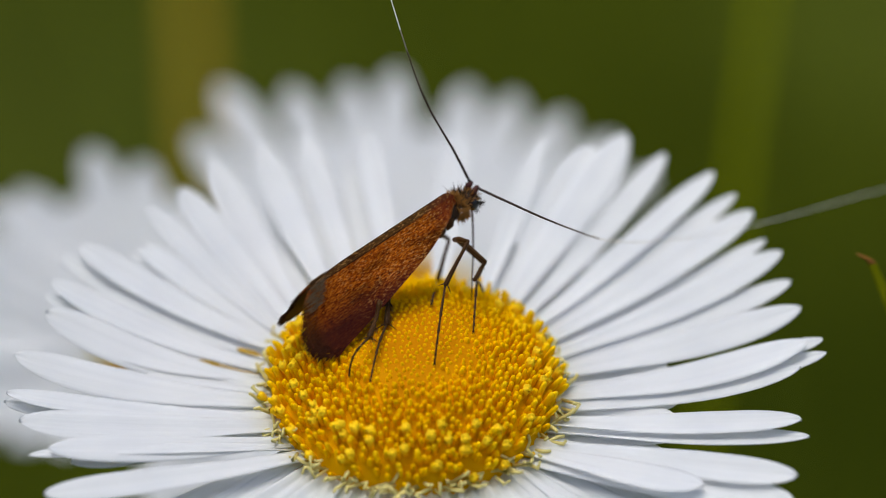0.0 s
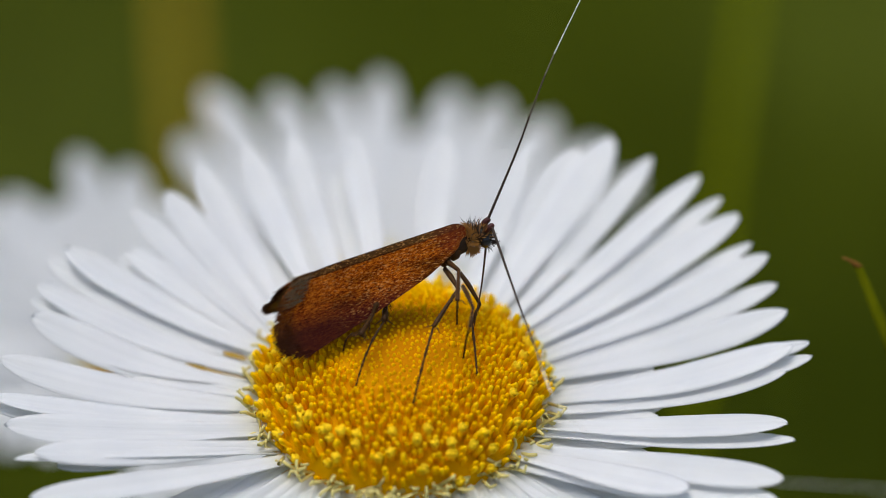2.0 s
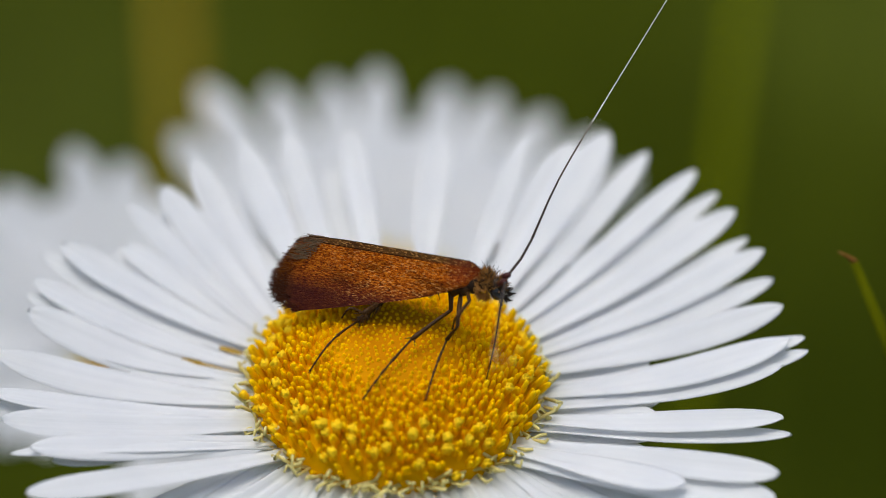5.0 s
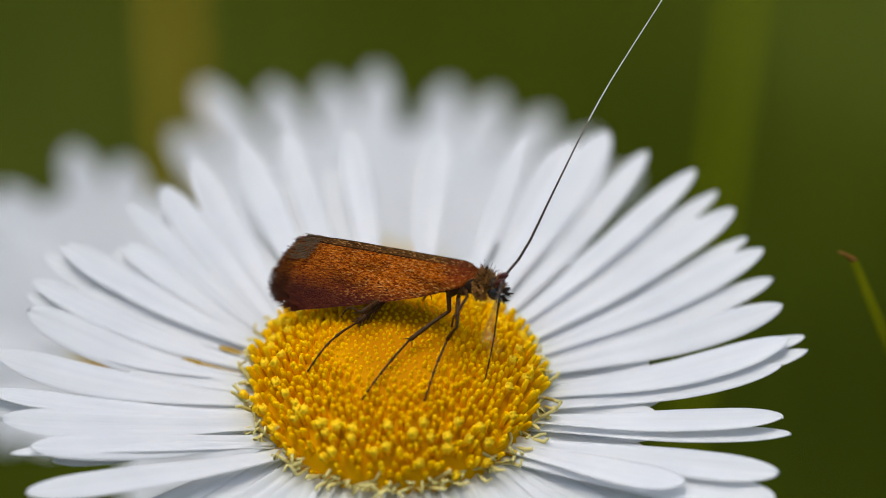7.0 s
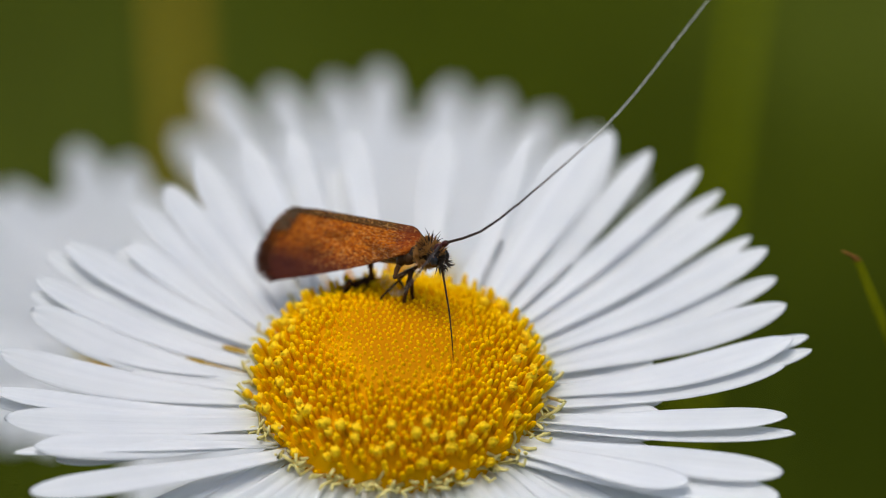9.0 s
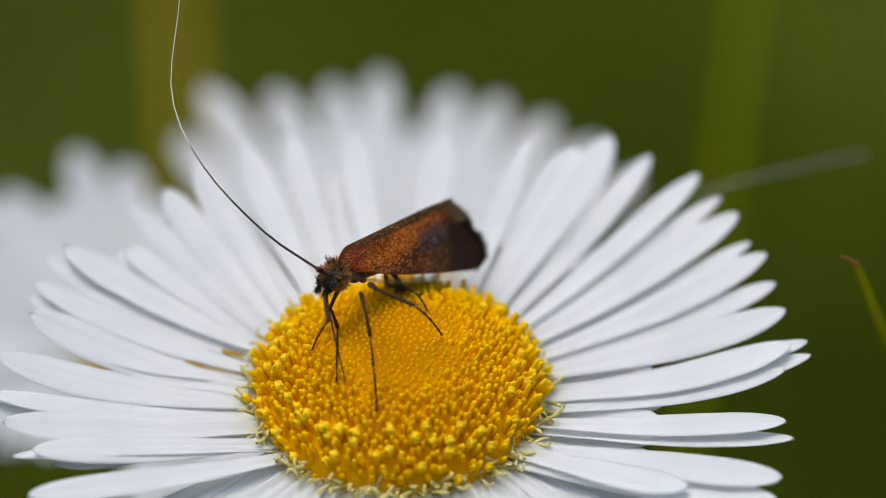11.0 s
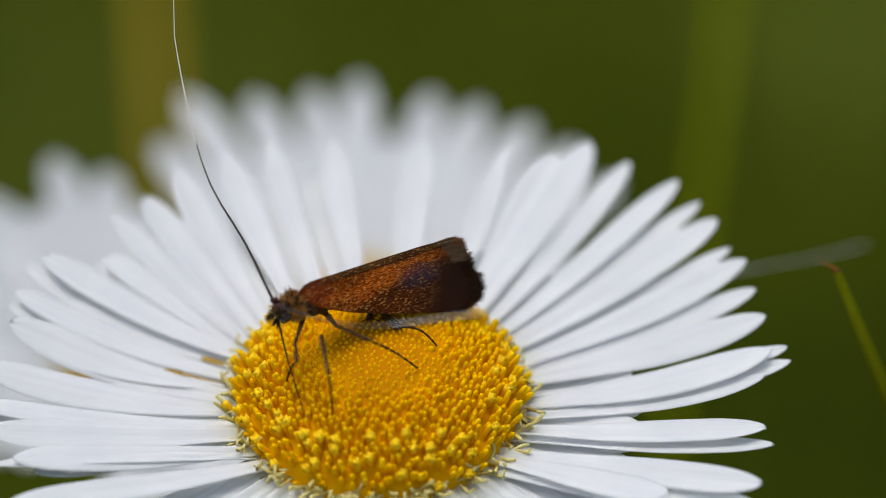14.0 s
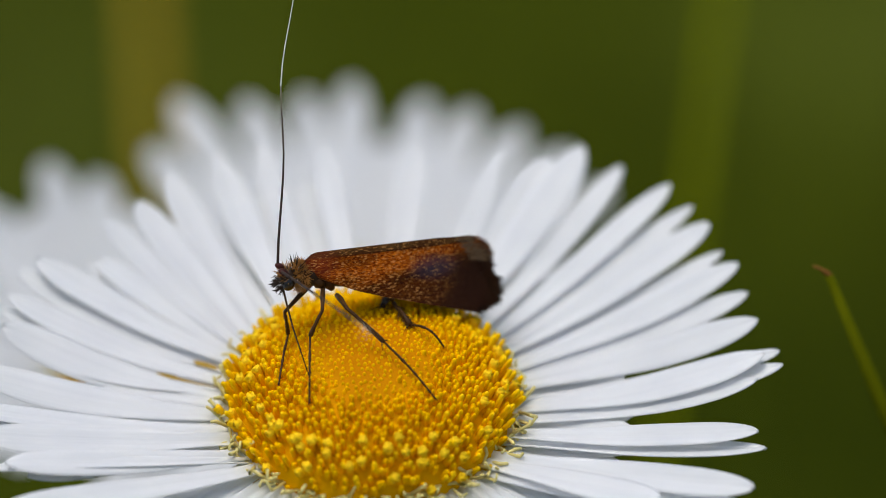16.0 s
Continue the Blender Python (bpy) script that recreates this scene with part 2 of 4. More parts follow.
    for low, high in zip(rings, rings[1:]):
        for k in range(sides):
            bm.faces.new((low[k], low[(k + 1) % sides], high[(k + 1) % sides], high[k]))
    if caps:
        bm.faces.new(rings[0][::-1])
        bm.faces.new(rings[-1])
    return bm


def ellipsoid(bm, at, size, turn=None, u=16, v=10):
    m = Matrix.Translation(at) @ (turn or Matrix()) @ Matrix.Diagonal((*size, 1))
    bmesh.ops.create_uvsphere(bm, u_segments=u, v_segments=v, radius=1, matrix=m)
    return bm


# ---- ground and meadow ----
def ground():
    bm = bmesh.new()
    far, steps = 400.0, 48
    rings = [0.0] + [0.15 * (far / 0.15) ** (k / 26) for k in range(27)]
    last = None
    for r in rings:
        ring = [bm.verts.new((r * math.cos(a * math.tau / steps) * 1000, r * math.sin(a * math.tau / steps) * 1000,
                              1000 * 0.04 * noise.noise((r * math.cos(a * math.tau / steps) * 0.8, r * math.sin(a * math.tau / steps) * 0.8, 3)) * min(1, r)))
                for a in range(steps)] if r else [bm.verts.new((0, 0, 0))]
        if last is not None:
            for a in range(steps):
                b = (a + 1) % steps
                if len(last) == 1:
                    bm.faces.new((last[0], ring[a], ring[b]))
                else:
                    bm.faces.new((last[a], ring[a], ring[b], last[b]))
        last = ring
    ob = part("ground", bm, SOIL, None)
    tagged(ob, "mossy green meadow ground reaching the horizon", "ground", kind="structure")


def meadow():
    rng = random.Random(5)
    verts, faces = [], []
    for i in range(9000):
        d = 0.30 + 3.2 * rng.random() ** 1.3
        a = rng.uniform(0, math.tau)
        x, y = d * math.sin(a), d * math.cos(a)
        tall = rng.uniform(0.10, 0.26)
        w = rng.uniform(0.0015, 0.0035)
        lean = rng.uniform(0.1, 0.6) * tall
        way = rng.uniform(0, math.tau)
        cx, cy = math.cos(way), math.sin(way)
        n = len(verts)
        for k in range(4):
            f = k / 3
            ww = w * (1 - f) + 0.0002
            ox, oy = lean * f * f * cx, lean * f * f * cy
            verts.append((x + ox - cy * ww, y + oy + cx * ww, tall * f - 0.01))
            verts.append((x + ox + cx * ww * 0.5, y + oy + cy * ww * 0.5, tall * f - 0.01))
            verts.append((x + ox + cy * ww, y + oy - cx * ww, tall * f - 0.01))
        for k in range(3):
            b = n + 3 * k
            faces += [(b, b + 1, b + 4, b + 3), (b + 1, b + 2, b + 5, b + 4)]
    data = bpy.data.meshes.new("meadow_grass")
    data.from_pydata(verts, [], faces)
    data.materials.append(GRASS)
    tagged(new("meadow_grass", data), "short olive green meadow grass covering the ground", "grass", kind="stuff")


# ---- flowers ----
def petal_mesh(rng, length, width, bend, fold, notch):
    """One ray petal along x: narrow claw, strap-shaped, widest past the middle, round tip, shallow grooves."""
    n, across = 18, 8
    bm = bmesh.new()
    top, low = [], []
    wob, lean = rng.uniform(0, 9), rng.uniform(-0.25, 0.25)
    for i in range(n + 1):
        f = 1 - (1 - i / n) ** 1.6
        g = min(1.0, f / 0.68)
        w = width * 0.5 * (0.40 + 0.60 * g * g * (3 - 2 * g))
        if f > 0.74:
            g = (f - 0.74) / 0.26
            w *= max(0.0, 1 - g ** 2.3) ** 0.62 * 0.97 + 0.03
        row_t, row_l = [], []
        for k in range(across + 1):
            s = 2 * k / across - 1
            x = length * f
            if i == n:
                x -= notch * abs(math.cos(s * 3.3)) * 0.5
            y = w * s + width * lean * 0.5 * max(0.0, f - 0.6) ** 2 + 0.08 * math.sin(f * 3.1 + wob) * math.sin(math.pi * f)
            z = fold * width * (s * s) * (0.4 + 0.6 * (1 - f)) + bend * length * (f * f - f) - 0.022 * width * math.cos(s * math.pi * 2.0)
            z += 0.05 * math.sin(f * 7 + wob + s * 1.3) * f * (1 - 0.6 * f)
            row_t.append(bm.verts.new((x, y, z)))
            thick = 0.11 * (1 - abs(s) ** 3 * 0.75) * (1 - 0.5 * f)
            row_l.append(bm.verts.new((x, y, z - thick)))
        top.append(row_t)
        low.append(row_l)
    for i in range(n):
        for k in range(across):
            bm.faces.new((top[i][k], top[i + 1][k], top[i + 1][k + 1], top[i][k + 1]))
            bm.faces.new((low[i][k], low[i][k + 1], low[i + 1][k + 1], low[i + 1][k]))
        bm.faces.new((top[i][0], low[i][0], low[i + 1][0], top[i + 1][0]))
        bm.faces.new((top[i][across], top[i + 1][across], low[i + 1][across], low[i][across]))
    for k in range(across):
        bm.faces.new((top[n][k], low[n][k], low[n][k + 1], top[n][k + 1]))
        bm.faces.new((top[0][k], top[0][k + 1], low[0][k + 1], low[0][k]))
    return bm


def add_petal(flower, rng, around, length, lift, width, root=5.3, height=0.1, mat=None, foot=None, bend=None, roll=14):
    """A petal that points around, from the rim of the disc at the angle foot."""
    bend = 0.06 + 0.006 * lift + rng.uniform(-0.04, 0.03) if bend is None else bend
    bm = petal_mesh(rng, length, width, bend, rng.uniform(0.02, 0.14), rng.uniform(0.0, 0.2))
    ob = part("petal", bm, mat or PETAL, flower)
    foot = radians(around if foot is None else foot)
    ob.matrix_basis = (pose(root * MM * math.cos(foot), root * MM * math.sin(foot), height * MM) @ pose(0, 0, 0, 0, 0, around)
                       @ pose(0, 0, 0, 0, -lift, 0) @ pose(0, 0, 0, rng.uniform(-roll, roll), 0, 0))
    return ob


def dome(x, y, radius, height):
    return height * math.sqrt(max(0.0, 1 - (x * x + y * y) / (radius * radius)))


def open_floret():
    """A yellow tube that swells into a small, round, hollow mouth with a thick rim."""
    bm = bmesh.new()
    tube(bm, [(0, 0, -0.9), (0, 0, 0.4), (0, 0, 0.9), (0, 0, 1.14), (0, 0, 1.32), (0, 0, 1.42), (0, 0, 1.44), (0, 0, 1.38), (0, 0, 1.24), (0, 0, 1.05)],
         [0.09, 0.095, 0.11, 0.145, 0.175, 0.182, 0.160, 0.120, 0.09, 0.04], 12)
    for v in bm.verts:
        if v.co.z > 1.1 and v.co.xy.length > 0.12:
            a = math.atan2(v.co.y, v.co.x)
            v.co.xy *= 1 + 0.10 * math.cos(5 * a)
            v.co.z += 0.05 * math.cos(5 * a)
    return bm


def finger_floret():
    """A closed tube with a blunt, slightly thickened end."""
    bm = bmesh.new()
    tube(bm, [(0, 0, -0.8), (0, 0, 0.3), (0, 0, 0.9), (0, 0, 1.18), (0, 0, 1.34), (0, 0, 1.43), (0, 0, 1.47)],
         [0.10, 0.105, 0.112, 0.115, 0.105, 0.075, 0.02], 8)
    return bm


def bud_floret():
    """A closed bud, a low cap that barely rises out of the mass."""
    bm = bmesh.new()
    tube(bm, [(0, 0, 0.7), (0, 0, 1.10), (0, 0, 1.25), (0, 0, 1.35), (0, 0, 1.42), (0, 0, 1.45)], [0.13, 0.115, 0.10, 0.08, 0.05, 0.012], 8)
    return bm


def shared(name, bm, mat, head=None):
    bmesh.ops.scale(bm, vec=(MM, MM, MM), verts=bm.verts)
    data = bpy.data.meshes.new(name)
    bm.to_mesh(data)
    bm.free()
    for f in data.polygons:
        f.use_smooth = True
    data.materials.append(mat)
    if head:
        data.materials.append(head)
        for f in data.polygons:
            f.material_index = 1 if f.center.z > 1.12 * MM else 0
    return data


def disc(flower, rng, radius, height, count, singles):
    """The domed heart: flesh, a spiral of florets (the foremost as pieces), pale styles round the rim."""
    bm = ellipsoid(bmesh.new(), (0, 0, 0), (radius - 0.20, radius - 0.20, height - 0.05), None, 192, 96)
    for v in bm.verts:
        a = math.atan2(v.co.y, v.co.x)
        out = v.co.xy.length / radius
        v.co.z += 0.06 * out * noise.noise((a * 16, out * 7, 2.0)) + 0.03 * noise.noise(v.co * 2.2) + 0.025 * noise.noise(v.co * 7.0) - 0.40 * min(1.0, max(0.0, (out - 0.38) / 0.40))
    part("disc_core", bm, CORE, flower, "orange fleshy disc under the florets")
    kinds = [shared("floret", bud_floret(), BUD), shared("floret", finger_floret(), RIPE), shared("floret", open_floret(), RIPE, FLORET),
             shared("floret", finger_floret(), BUD)]
    spots = []
    for i in range(count):
        f = (i + 0.5) / count
        a = i * math.radians(137.508)
        r = (radius - 0.12) * f ** 0.5
        x, y = r * math.cos(a), r * math.sin(a)
        ripe = f + rng.uniform(-0.12, 0.12)
        pick = rng.random()
        kind = 0 if ripe < 0.24 else 3
        if ripe > 0.46 and pick < (0.09 if f < 0.62 else 0.13):
            kind = 2 if ripe > 0.58 else 1
        elif ripe > 0.50 and pick < (0.26 if f < 0.80 else 0.46):
            kind = 1
        loose = 0.07 + 0.10 * f
        x += rng.uniform(-loose, loose)
        y += rng.uniform(-loose, loose)
        z = max(0.25, dome(x, y, radius, height))
        n = Vector((x / radius ** 2, y / radius ** 2, z / height ** 2)).normalized()
        lean = (0.06, 0.16, 0.20, 0.08)[kind]
        out = Vector((x, y, 0)) / radius * (0.0, 0.16, 0.14, 0.04)[kind]
        n = (n * 0.62 + Vector((0, 0, 0.75)) + out + Vector((rng.uniform(-lean, lean), rng.uniform(-lean, lean), 0))).normalized()
        size = rng.uniform(0.88, 1.12) * (1.06 if kind == 2 else 1.0)
        tall = rng.uniform(0.95, 1.2)
        sunk = (rng.uniform(1.02, 1.06), rng.uniform(0.86, 1.02), rng.uniform(0.84, 0.97), rng.uniform(0.95, 1.03) + 0.05 * max(0.0, 0.6 - f))[kind]
        if kind == 1 and f > 0.72 and y > -2.5:
            sunk -= 0.22
        base = Vector((x, y, z)) - n * (1.35 * tall * sunk)
        m = Matrix.Translation(base * MM) @ n.to_track_quat("Z", "Y").to_matrix().to_4x4() @ pose(0, 0, 0, 0, 0, rng.uniform(0, 72))
        spots.append((y + z * 0.4 + (20 if kind in (0, 3) else 0), m @ Matrix.Diagonal((size, size, tall, 1)), kind))
    spots.sort(key=lambda s: s[0])
    rest = [bmesh.new() for _ in kinds]
    for k, (_, m, kind) in enumerate(spots):
        if k < singles:
            ob = new("floret", kinds[kind])
            ob.parent = flower
            ob.matrix_basis = m
        else:
            made = [rest[kind].verts.new(m @ v.co) for v in kinds[kind].vertices]
            for poly in kinds[kind].polygons:
                rest[kind].faces.new([made[j] for j in poly.vertices]).material_index = poly.material_index
    for into, mesh in zip(rest, kinds):
        if len(into.verts):
            bmesh.ops.scale(into, vec=(1000, 1000, 1000), verts=into.verts)
            ob = part("floret_mass", into, mesh.materials[0], flower, "packed yellow florets of the disc")
            for extra in list(mesh.materials)[1:]:
                ob.data.materials.append(extra)
            tagged(ob, kind="stuff")
        else:
            into.free()
    bm = bmesh.new()
    for i in range(190):
        a = math.tau * (i + rng.uniform(-0.4, 0.4)) / 190
        r = radius - rng.uniform(0.0, 0.5)
        p = Vector((r * math.cos(a), r * math.sin(a), rng.uniform(0.1, 0.35)))
        out = Vector((math.cos(a + rng.uniform(-1.5, 1.5)), math.sin(a + rng.uniform(-1.5, 1.5)), rng.uniform(0.0, 0.7))).normalized()
        q = p + out * rng.uniform(0.5, 0.9)
        bent = q + Vector((rng.uniform(-0.3, 0.3), rng.uniform(-0.3, 0.3), rng.uniform(-0.15, 0.4)))
        tube(bm, [p, q, bent], [0.065, 0.075, 0.06], 6)
    tagged(part("style_ring", bm, STYLE, flower, "pale yellow forked styles round the rim"), kind="stuff")


def stalk(flower, radius, drop):
    """Green cup of bracts and the stem below, bent down to the ground in the flower's own space."""
    bm = bmesh.new()
    tube(bm, [(0, 0, -0.2), (0, 0, -1.2), (0, 0, -3.0), (0, 0, -4.4), (0, 0, -5.2)], [radius - 0.3, radius - 0.2, radius * 0.75, radius * 0.4, 1.1], 24)
    part("bract_cup", bm, STEM, flower, "green cup of bracts")
    bm = bmesh.new()
    down = (flower.matrix_basis.to_3x3().inverted() @ Vector((0, 0, -1))).normalized()
    pts, p, d = [], Vector((0, 0, -4.6)), Vector((0, 0, -1))
    for i in range(18):
        pts.append(p.copy())
        d = (d * 0.7 + down * 0.3).normalized()
        p = p + d * (6 if i < 5 else drop / 12.5)
    tube(bm, pts, [1.1 + 0.02 * i for i in range(18)], 10)
    part("stem", bm, STEM, flower)


def near_flower():
    rng = random.Random(11)
    f = thing("daisy_flower", FLOWER, "white daisy fleabane in full bloom with a domed yellow disc", "flower", "white meadow flowers")
    # angle of the root and of the petal round the disc, length, width, sag, and 1 for a petal that lies over its neighbours
    back_right = [
        (61.9, 74.9, 11.08, 1.03, 0, 0), (54.3, 67.6, 11.37, 1.57, 0.059, 0), (52.1, 61.9, 12.05, 1.83, 0.056, 1), (45.7, 55.9, 12.26, 1.25, 0.073, 0), (39.3, 46.2, 12.15, 1.35, 0.092, 1),
        (37.6, 40.7, 12.15, 1.02, 0.074, 0), (30.2, 36, 11.71, 1.59, 0.096, 1), (27.3, 30.6, 11.4, 1.01, 0.098, 0), (21.2, 26.6, 11.34, 1.47, 0.119, 1), (17.9, 20.9, 11.09, 1.25, 0.121, 0),
    ]
    front_right = [
        (11.6, 12.9, 10.74, 1.56, 0.146, 1), (2.7, 8.3, 11.23, 1.16, 0.14, 0), (-2.3, 8.6, 10.62, 1.83, 0.169, 1), (-2.9, 6.5, 11.26, 1.22, 0.139, 0), (-9.8, 6.6, 10.27, 1.35, 0.131, 0),
        (-19.2, -8.7, 10.34, 1.45, 0.065, 1), (-23.1, -10.1, 10.79, 1.08, 0.042, 0), (-34.7, -19.6, 11.15, 1.48, 0.06, 1), (-38.8, -26, 7.89, 1.53, 0.057, 1), (-42.1, -21.2, 11.46, 1.83, 0.059, 0),
    ]
    front_left = [
        (-136.8, -157.7, 11.14, 1.53, 0.06, 1), (-143.1, -170.2, 10.89, 0.8, -0.062, 0), (-146.8, -168, 10.02, 1.5, 0.045, 1), (-156.4, -172.5, 10.74, 1.65, 0.084, 1), (-165.1, -177.1, 11.07, 1.36, 0.101, 0),
        (-163.6, -178, 11.04, 1.17, 0.142, 1), (-173.9, 174, 10.77, 1.9, 0.208, 1), (178.6, 162.1, 10.13, 1.96, 0.266, 1), (169.1, 159.5, 10.53, 1.37, 0.171, 0), (165.7, 158.1, 10.47, 1.43, 0.214, 1),
    ]
    back_left = [
        (158.5, 151.7, 11.05, 1.4, 0.183, 0), (154.5, 150.1, 10.51, 1.57, 0.192, 1), (150.6, 140, 8.73, 1.36, 0.051, 0), (148.1, 131.7, 10.07, 1.34, 0.134, 1), (144.4, 123.4, 10.05, 1.59, 0.156, 1),
        (138.6, 114.9, 11.2, 1.57, 0.12, 0), (124.9, 109.5, 10.89, 1.44, 0.103, 1), (111.7, 105.1, 11.1, 1.22, 0.081, 0), (98.1, 97.5, 10.18, 1.29, 0.033, 1), (80.5, 84.2, 10.04, 1.48, 0, 1),
    ]
    for foot, around, length, width, sag, over in back_right + front_right + front_left + back_left:
        add_petal(f, rng, around, length, 7 + 1.4 * over, width, height=0.05 + 0.15 * over, foot=foot, bend=sag, roll=7)
    a = -33.0
    while a > -148:
        add_petal(f, rng, a + rng.uniform(-3, 3), rng.uniform(9.8, 10.9), rng.uniform(-1, 3), rng.uniform(1.25, 1.7), height=rng.uniform(-0.2, 0.0), foot=a)
        a -= rng.uniform(4.2, 6.4)
    for a in (101, 110.5, 117, 125, 133, 139, 145, 151, 157, 163, 169, 177, 186, 193, 200):
        add_petal(f, rng, a, rng.uniform(7.8, 9.4), rng.uniform(5, 6.5), rng.uniform(1.2, 1.5), height=-0.08, roll=4)
    for a in (68, 61, 55, 48, 42, 36, 31, 24, 19, 14, 9, 3, -2, -9, -15, -21, -27):
        add_petal(f, rng, a, rng.uniform(4.2, 5.6), rng.uniform(2, 5), rng.uniform(1.2, 1.5), height=-0.15, roll=4)
    for around, length in ((167.0, 3.4), (158.5, 2.2), (146.0, 1.6)):
        tagged(add_petal(f, rng, around, length, 3, 0.34, 5.5, 0.0, WITHERED), "withered mustard yellow petal")
    disc(f, rng, 5.95, 3.35, 1500, 300)
    stalk(f, 5.6, 520)


def far_flower(m, seed, tips, fill, reach, heart, root, label):
    rng = random.Random(seed)
    f = thing("daisy_flower", m, label, "flower", "white meadow flowers")
    for around, length in tips:
        add_petal(f, rng, around, length * 1.02, 0, 1.8, root)
    for around in fill:
        add_petal(f, rng, around, reach * rng.uniform(0.84, 0.97), -2, 1.8, root, -0.15)
        add_petal(f, rng, around + 4.5, reach * rng.uniform(0.78, 0.9), -4, 2.2, root, -0.35)
    disc(f, rng, heart, heart * 0.55, 190, 0)
    stalk(f, 3.8, 480)


# ---- the moth: forward is x, millimetres from the front end of the wing ridge ----
def tail_reach(v):
    steps = ((0.0, 6.6), (0.06, 6.9), (0.15, 7.15), (0.3, 7.45), (0.6, 7.92), (0.8, 8.0), (0.93, 7.7), (1.0, 7.0))
    for (a, p), (b, q) in zip(steps, steps[1:]):
        if v <= b:
            return p + (q - p) * (v - a) / (b - a)
    return steps[-1][1]


def wing_point(u, v, side):
    w = 0.72 + 0.73 * u ** 0.9
    h = 1.15 + 1.50 * u ** 0.85
    front = -0.05 + 0.10 * v * v + 1.45 * v ** 4
    notch = 0.22 * math.exp(-((v - 0.55) / 0.06) ** 2) if side > 0 else 0.0
    x = -front - u * (tail_reach(v) - notch * u ** 6 + (0.14 * min(1.0, 2 * v) if side < 0 else 0.0) - front)
    round_off = max(0.0, 1 - u / 0.07) ** 2
    y = side * (0.02 + w * (0.7 * v + 0.3 * v * v) * (1 - 0.35 * round_off))
    z = 0.15 * (1 - v) - h * v ** 1.12 - 0.34 * round_off * (1 - v) - 0.10 * max(0.0, (u - 0.80) / 0.20) ** 2 * (1 - v) ** 2
    return Vector((x, y, z))


def forewing(moth, side, name, mat, label):
    rng = random.Random(21 + side)
    bm = bmesh.new()
    n, across = 28, 22
    grid = [[bm.verts.new(wing_point(i / n, k / across, side)) for k in range(across + 1)] for i in range(n + 1)]
    for i in range(n):
        for k in range(across):
            q = (grid[i][k], grid[i + 1][k], grid[i + 1][k + 1], grid[i][k + 1])
            bm.faces.new(q if side < 0 else q[::-1])
    bm.normal_update()
    ob = part(name, bm, mat, moth, label)
    ob.data.materials.append(UNDERWING)
    thick = ob.modifiers.new("thickness", "SOLIDIFY")
    thick.thickness, thick.offset, thick.material_offset = 0.015 * MM, -1, 1
    thick.use_rim = False
    hair = bmesh.new()
    for i in range(650):
        v = rng.uniform(0.02, 1.0)
        p = wing_point(1.0, v, side)
        q = wing_point(0.9, v, side)
        d = (p - q).normalized() + Vector((0, 0, rng.uniform(-0.35, 0.15)))
        tube(hair, [p - (p - q).normalized() * 0.4 * rng.random() ** 4 + Vector((0, side * 0.012, 0.006)), p + d * rng.uniform(0.02, 0.08), p + d * (rng.uniform(0.08, 0.34) + 0.12 * (rng.random() < 0.3) + (0.12 if side < 0 else 0.0))], [0.016, 0.020, 0.004], 4, False)
    part("fringe", hair, mat, ob, "dark hair fringe along the wing end")
    hair = bmesh.new()
    for i in range(110):
        v = rng.uniform(0.03, 0.40)
        p, q = wing_point(rng.uniform(0.90, 0.99), v, side), wing_point(0.85, v, side)
        d = (p - q).normalized() + Vector((0, 0, rng.uniform(-0.05, 0.18)))
        p += Vector((0, side * 0.02, 0.012))
        tube(hair, [p, p + d * rng.uniform(0.18, 0.30), p + d * rng.uniform(0.35, 0.62)], [0.010, 0.011, 0.003], 4, False)
    part("loose_hair", hair, HAIR, ob, "pale grey brown hairs over the wing end")
    return ob


def bristles(moth, name, mat, rng, count, centre, size, length, lean, keep, label):
    bm = bmesh.new()
    done = 0
    while done < count:
        d = Vector((rng.gauss(0, 1), rng.gauss(0, 1), rng.gauss(0, 1))).normalized()
        if not keep(d):
            continue
        p = Vector(centre) + Vector(d[i] * size[i] for i in range(3))
        out = (d + Vector(lean) + Vector((rng.uniform(-0.4, 0.4), rng.uniform(-0.4, 0.4), rng.uniform(-0.3, 0.3)))).normalized()
        r = length * rng.uniform(0.5, 1.15)
        bend = Vector((rng.uniform(-0.1, 0.1), rng.uniform(-0.1, 0.1), rng.uniform(-0.1, 0.05))) * r * 2
        tube(bm, [p - out * 0.08, p + out * r * 0.5, p + out * r + bend], [0.017, 0.015, 0.003], 4, False)
        done += 1
    return part(name, bm, mat, moth, label)


ANTENNA_BASE = {1: Vector((1.08, 0.20, -0.40)), -1: Vector((1.08, -0.20, -0.40))}
HIP = {"fore": Vector((-0.75, 0.30, -1.35)), "mid": Vector((-1.15, 0.35, -1.50)), "hind": Vector((-3.00, 0.30, -1.20))}
THIGH = {"fore": 1.5, "mid": 1.2, "hind": 0.6}
SHIN = {"fore": 1.1, "mid": 1.95, "hind": 1.35}
FOOT = {(s, k): v for s in (1, -1) for k, v in (("fore", 2.9), ("mid", 3.2), ("hind", 3.0 if s < 0 else 1.7))}
LINK, LINKS = 0.88, 30


def thigh_mesh(length, thick):
    """From the knee at the origin back into the body."""
    return tube(bmesh.new(), [(-0.04, 0, 0), (0.03, 0, 0), (0.35, 0, 0.02), (length * 0.6, 0, 0.04), (length, 0, 0)], [thick * 0.5, thick * 0.85, thick * 0.9, thick * 1.2, thick], 8)


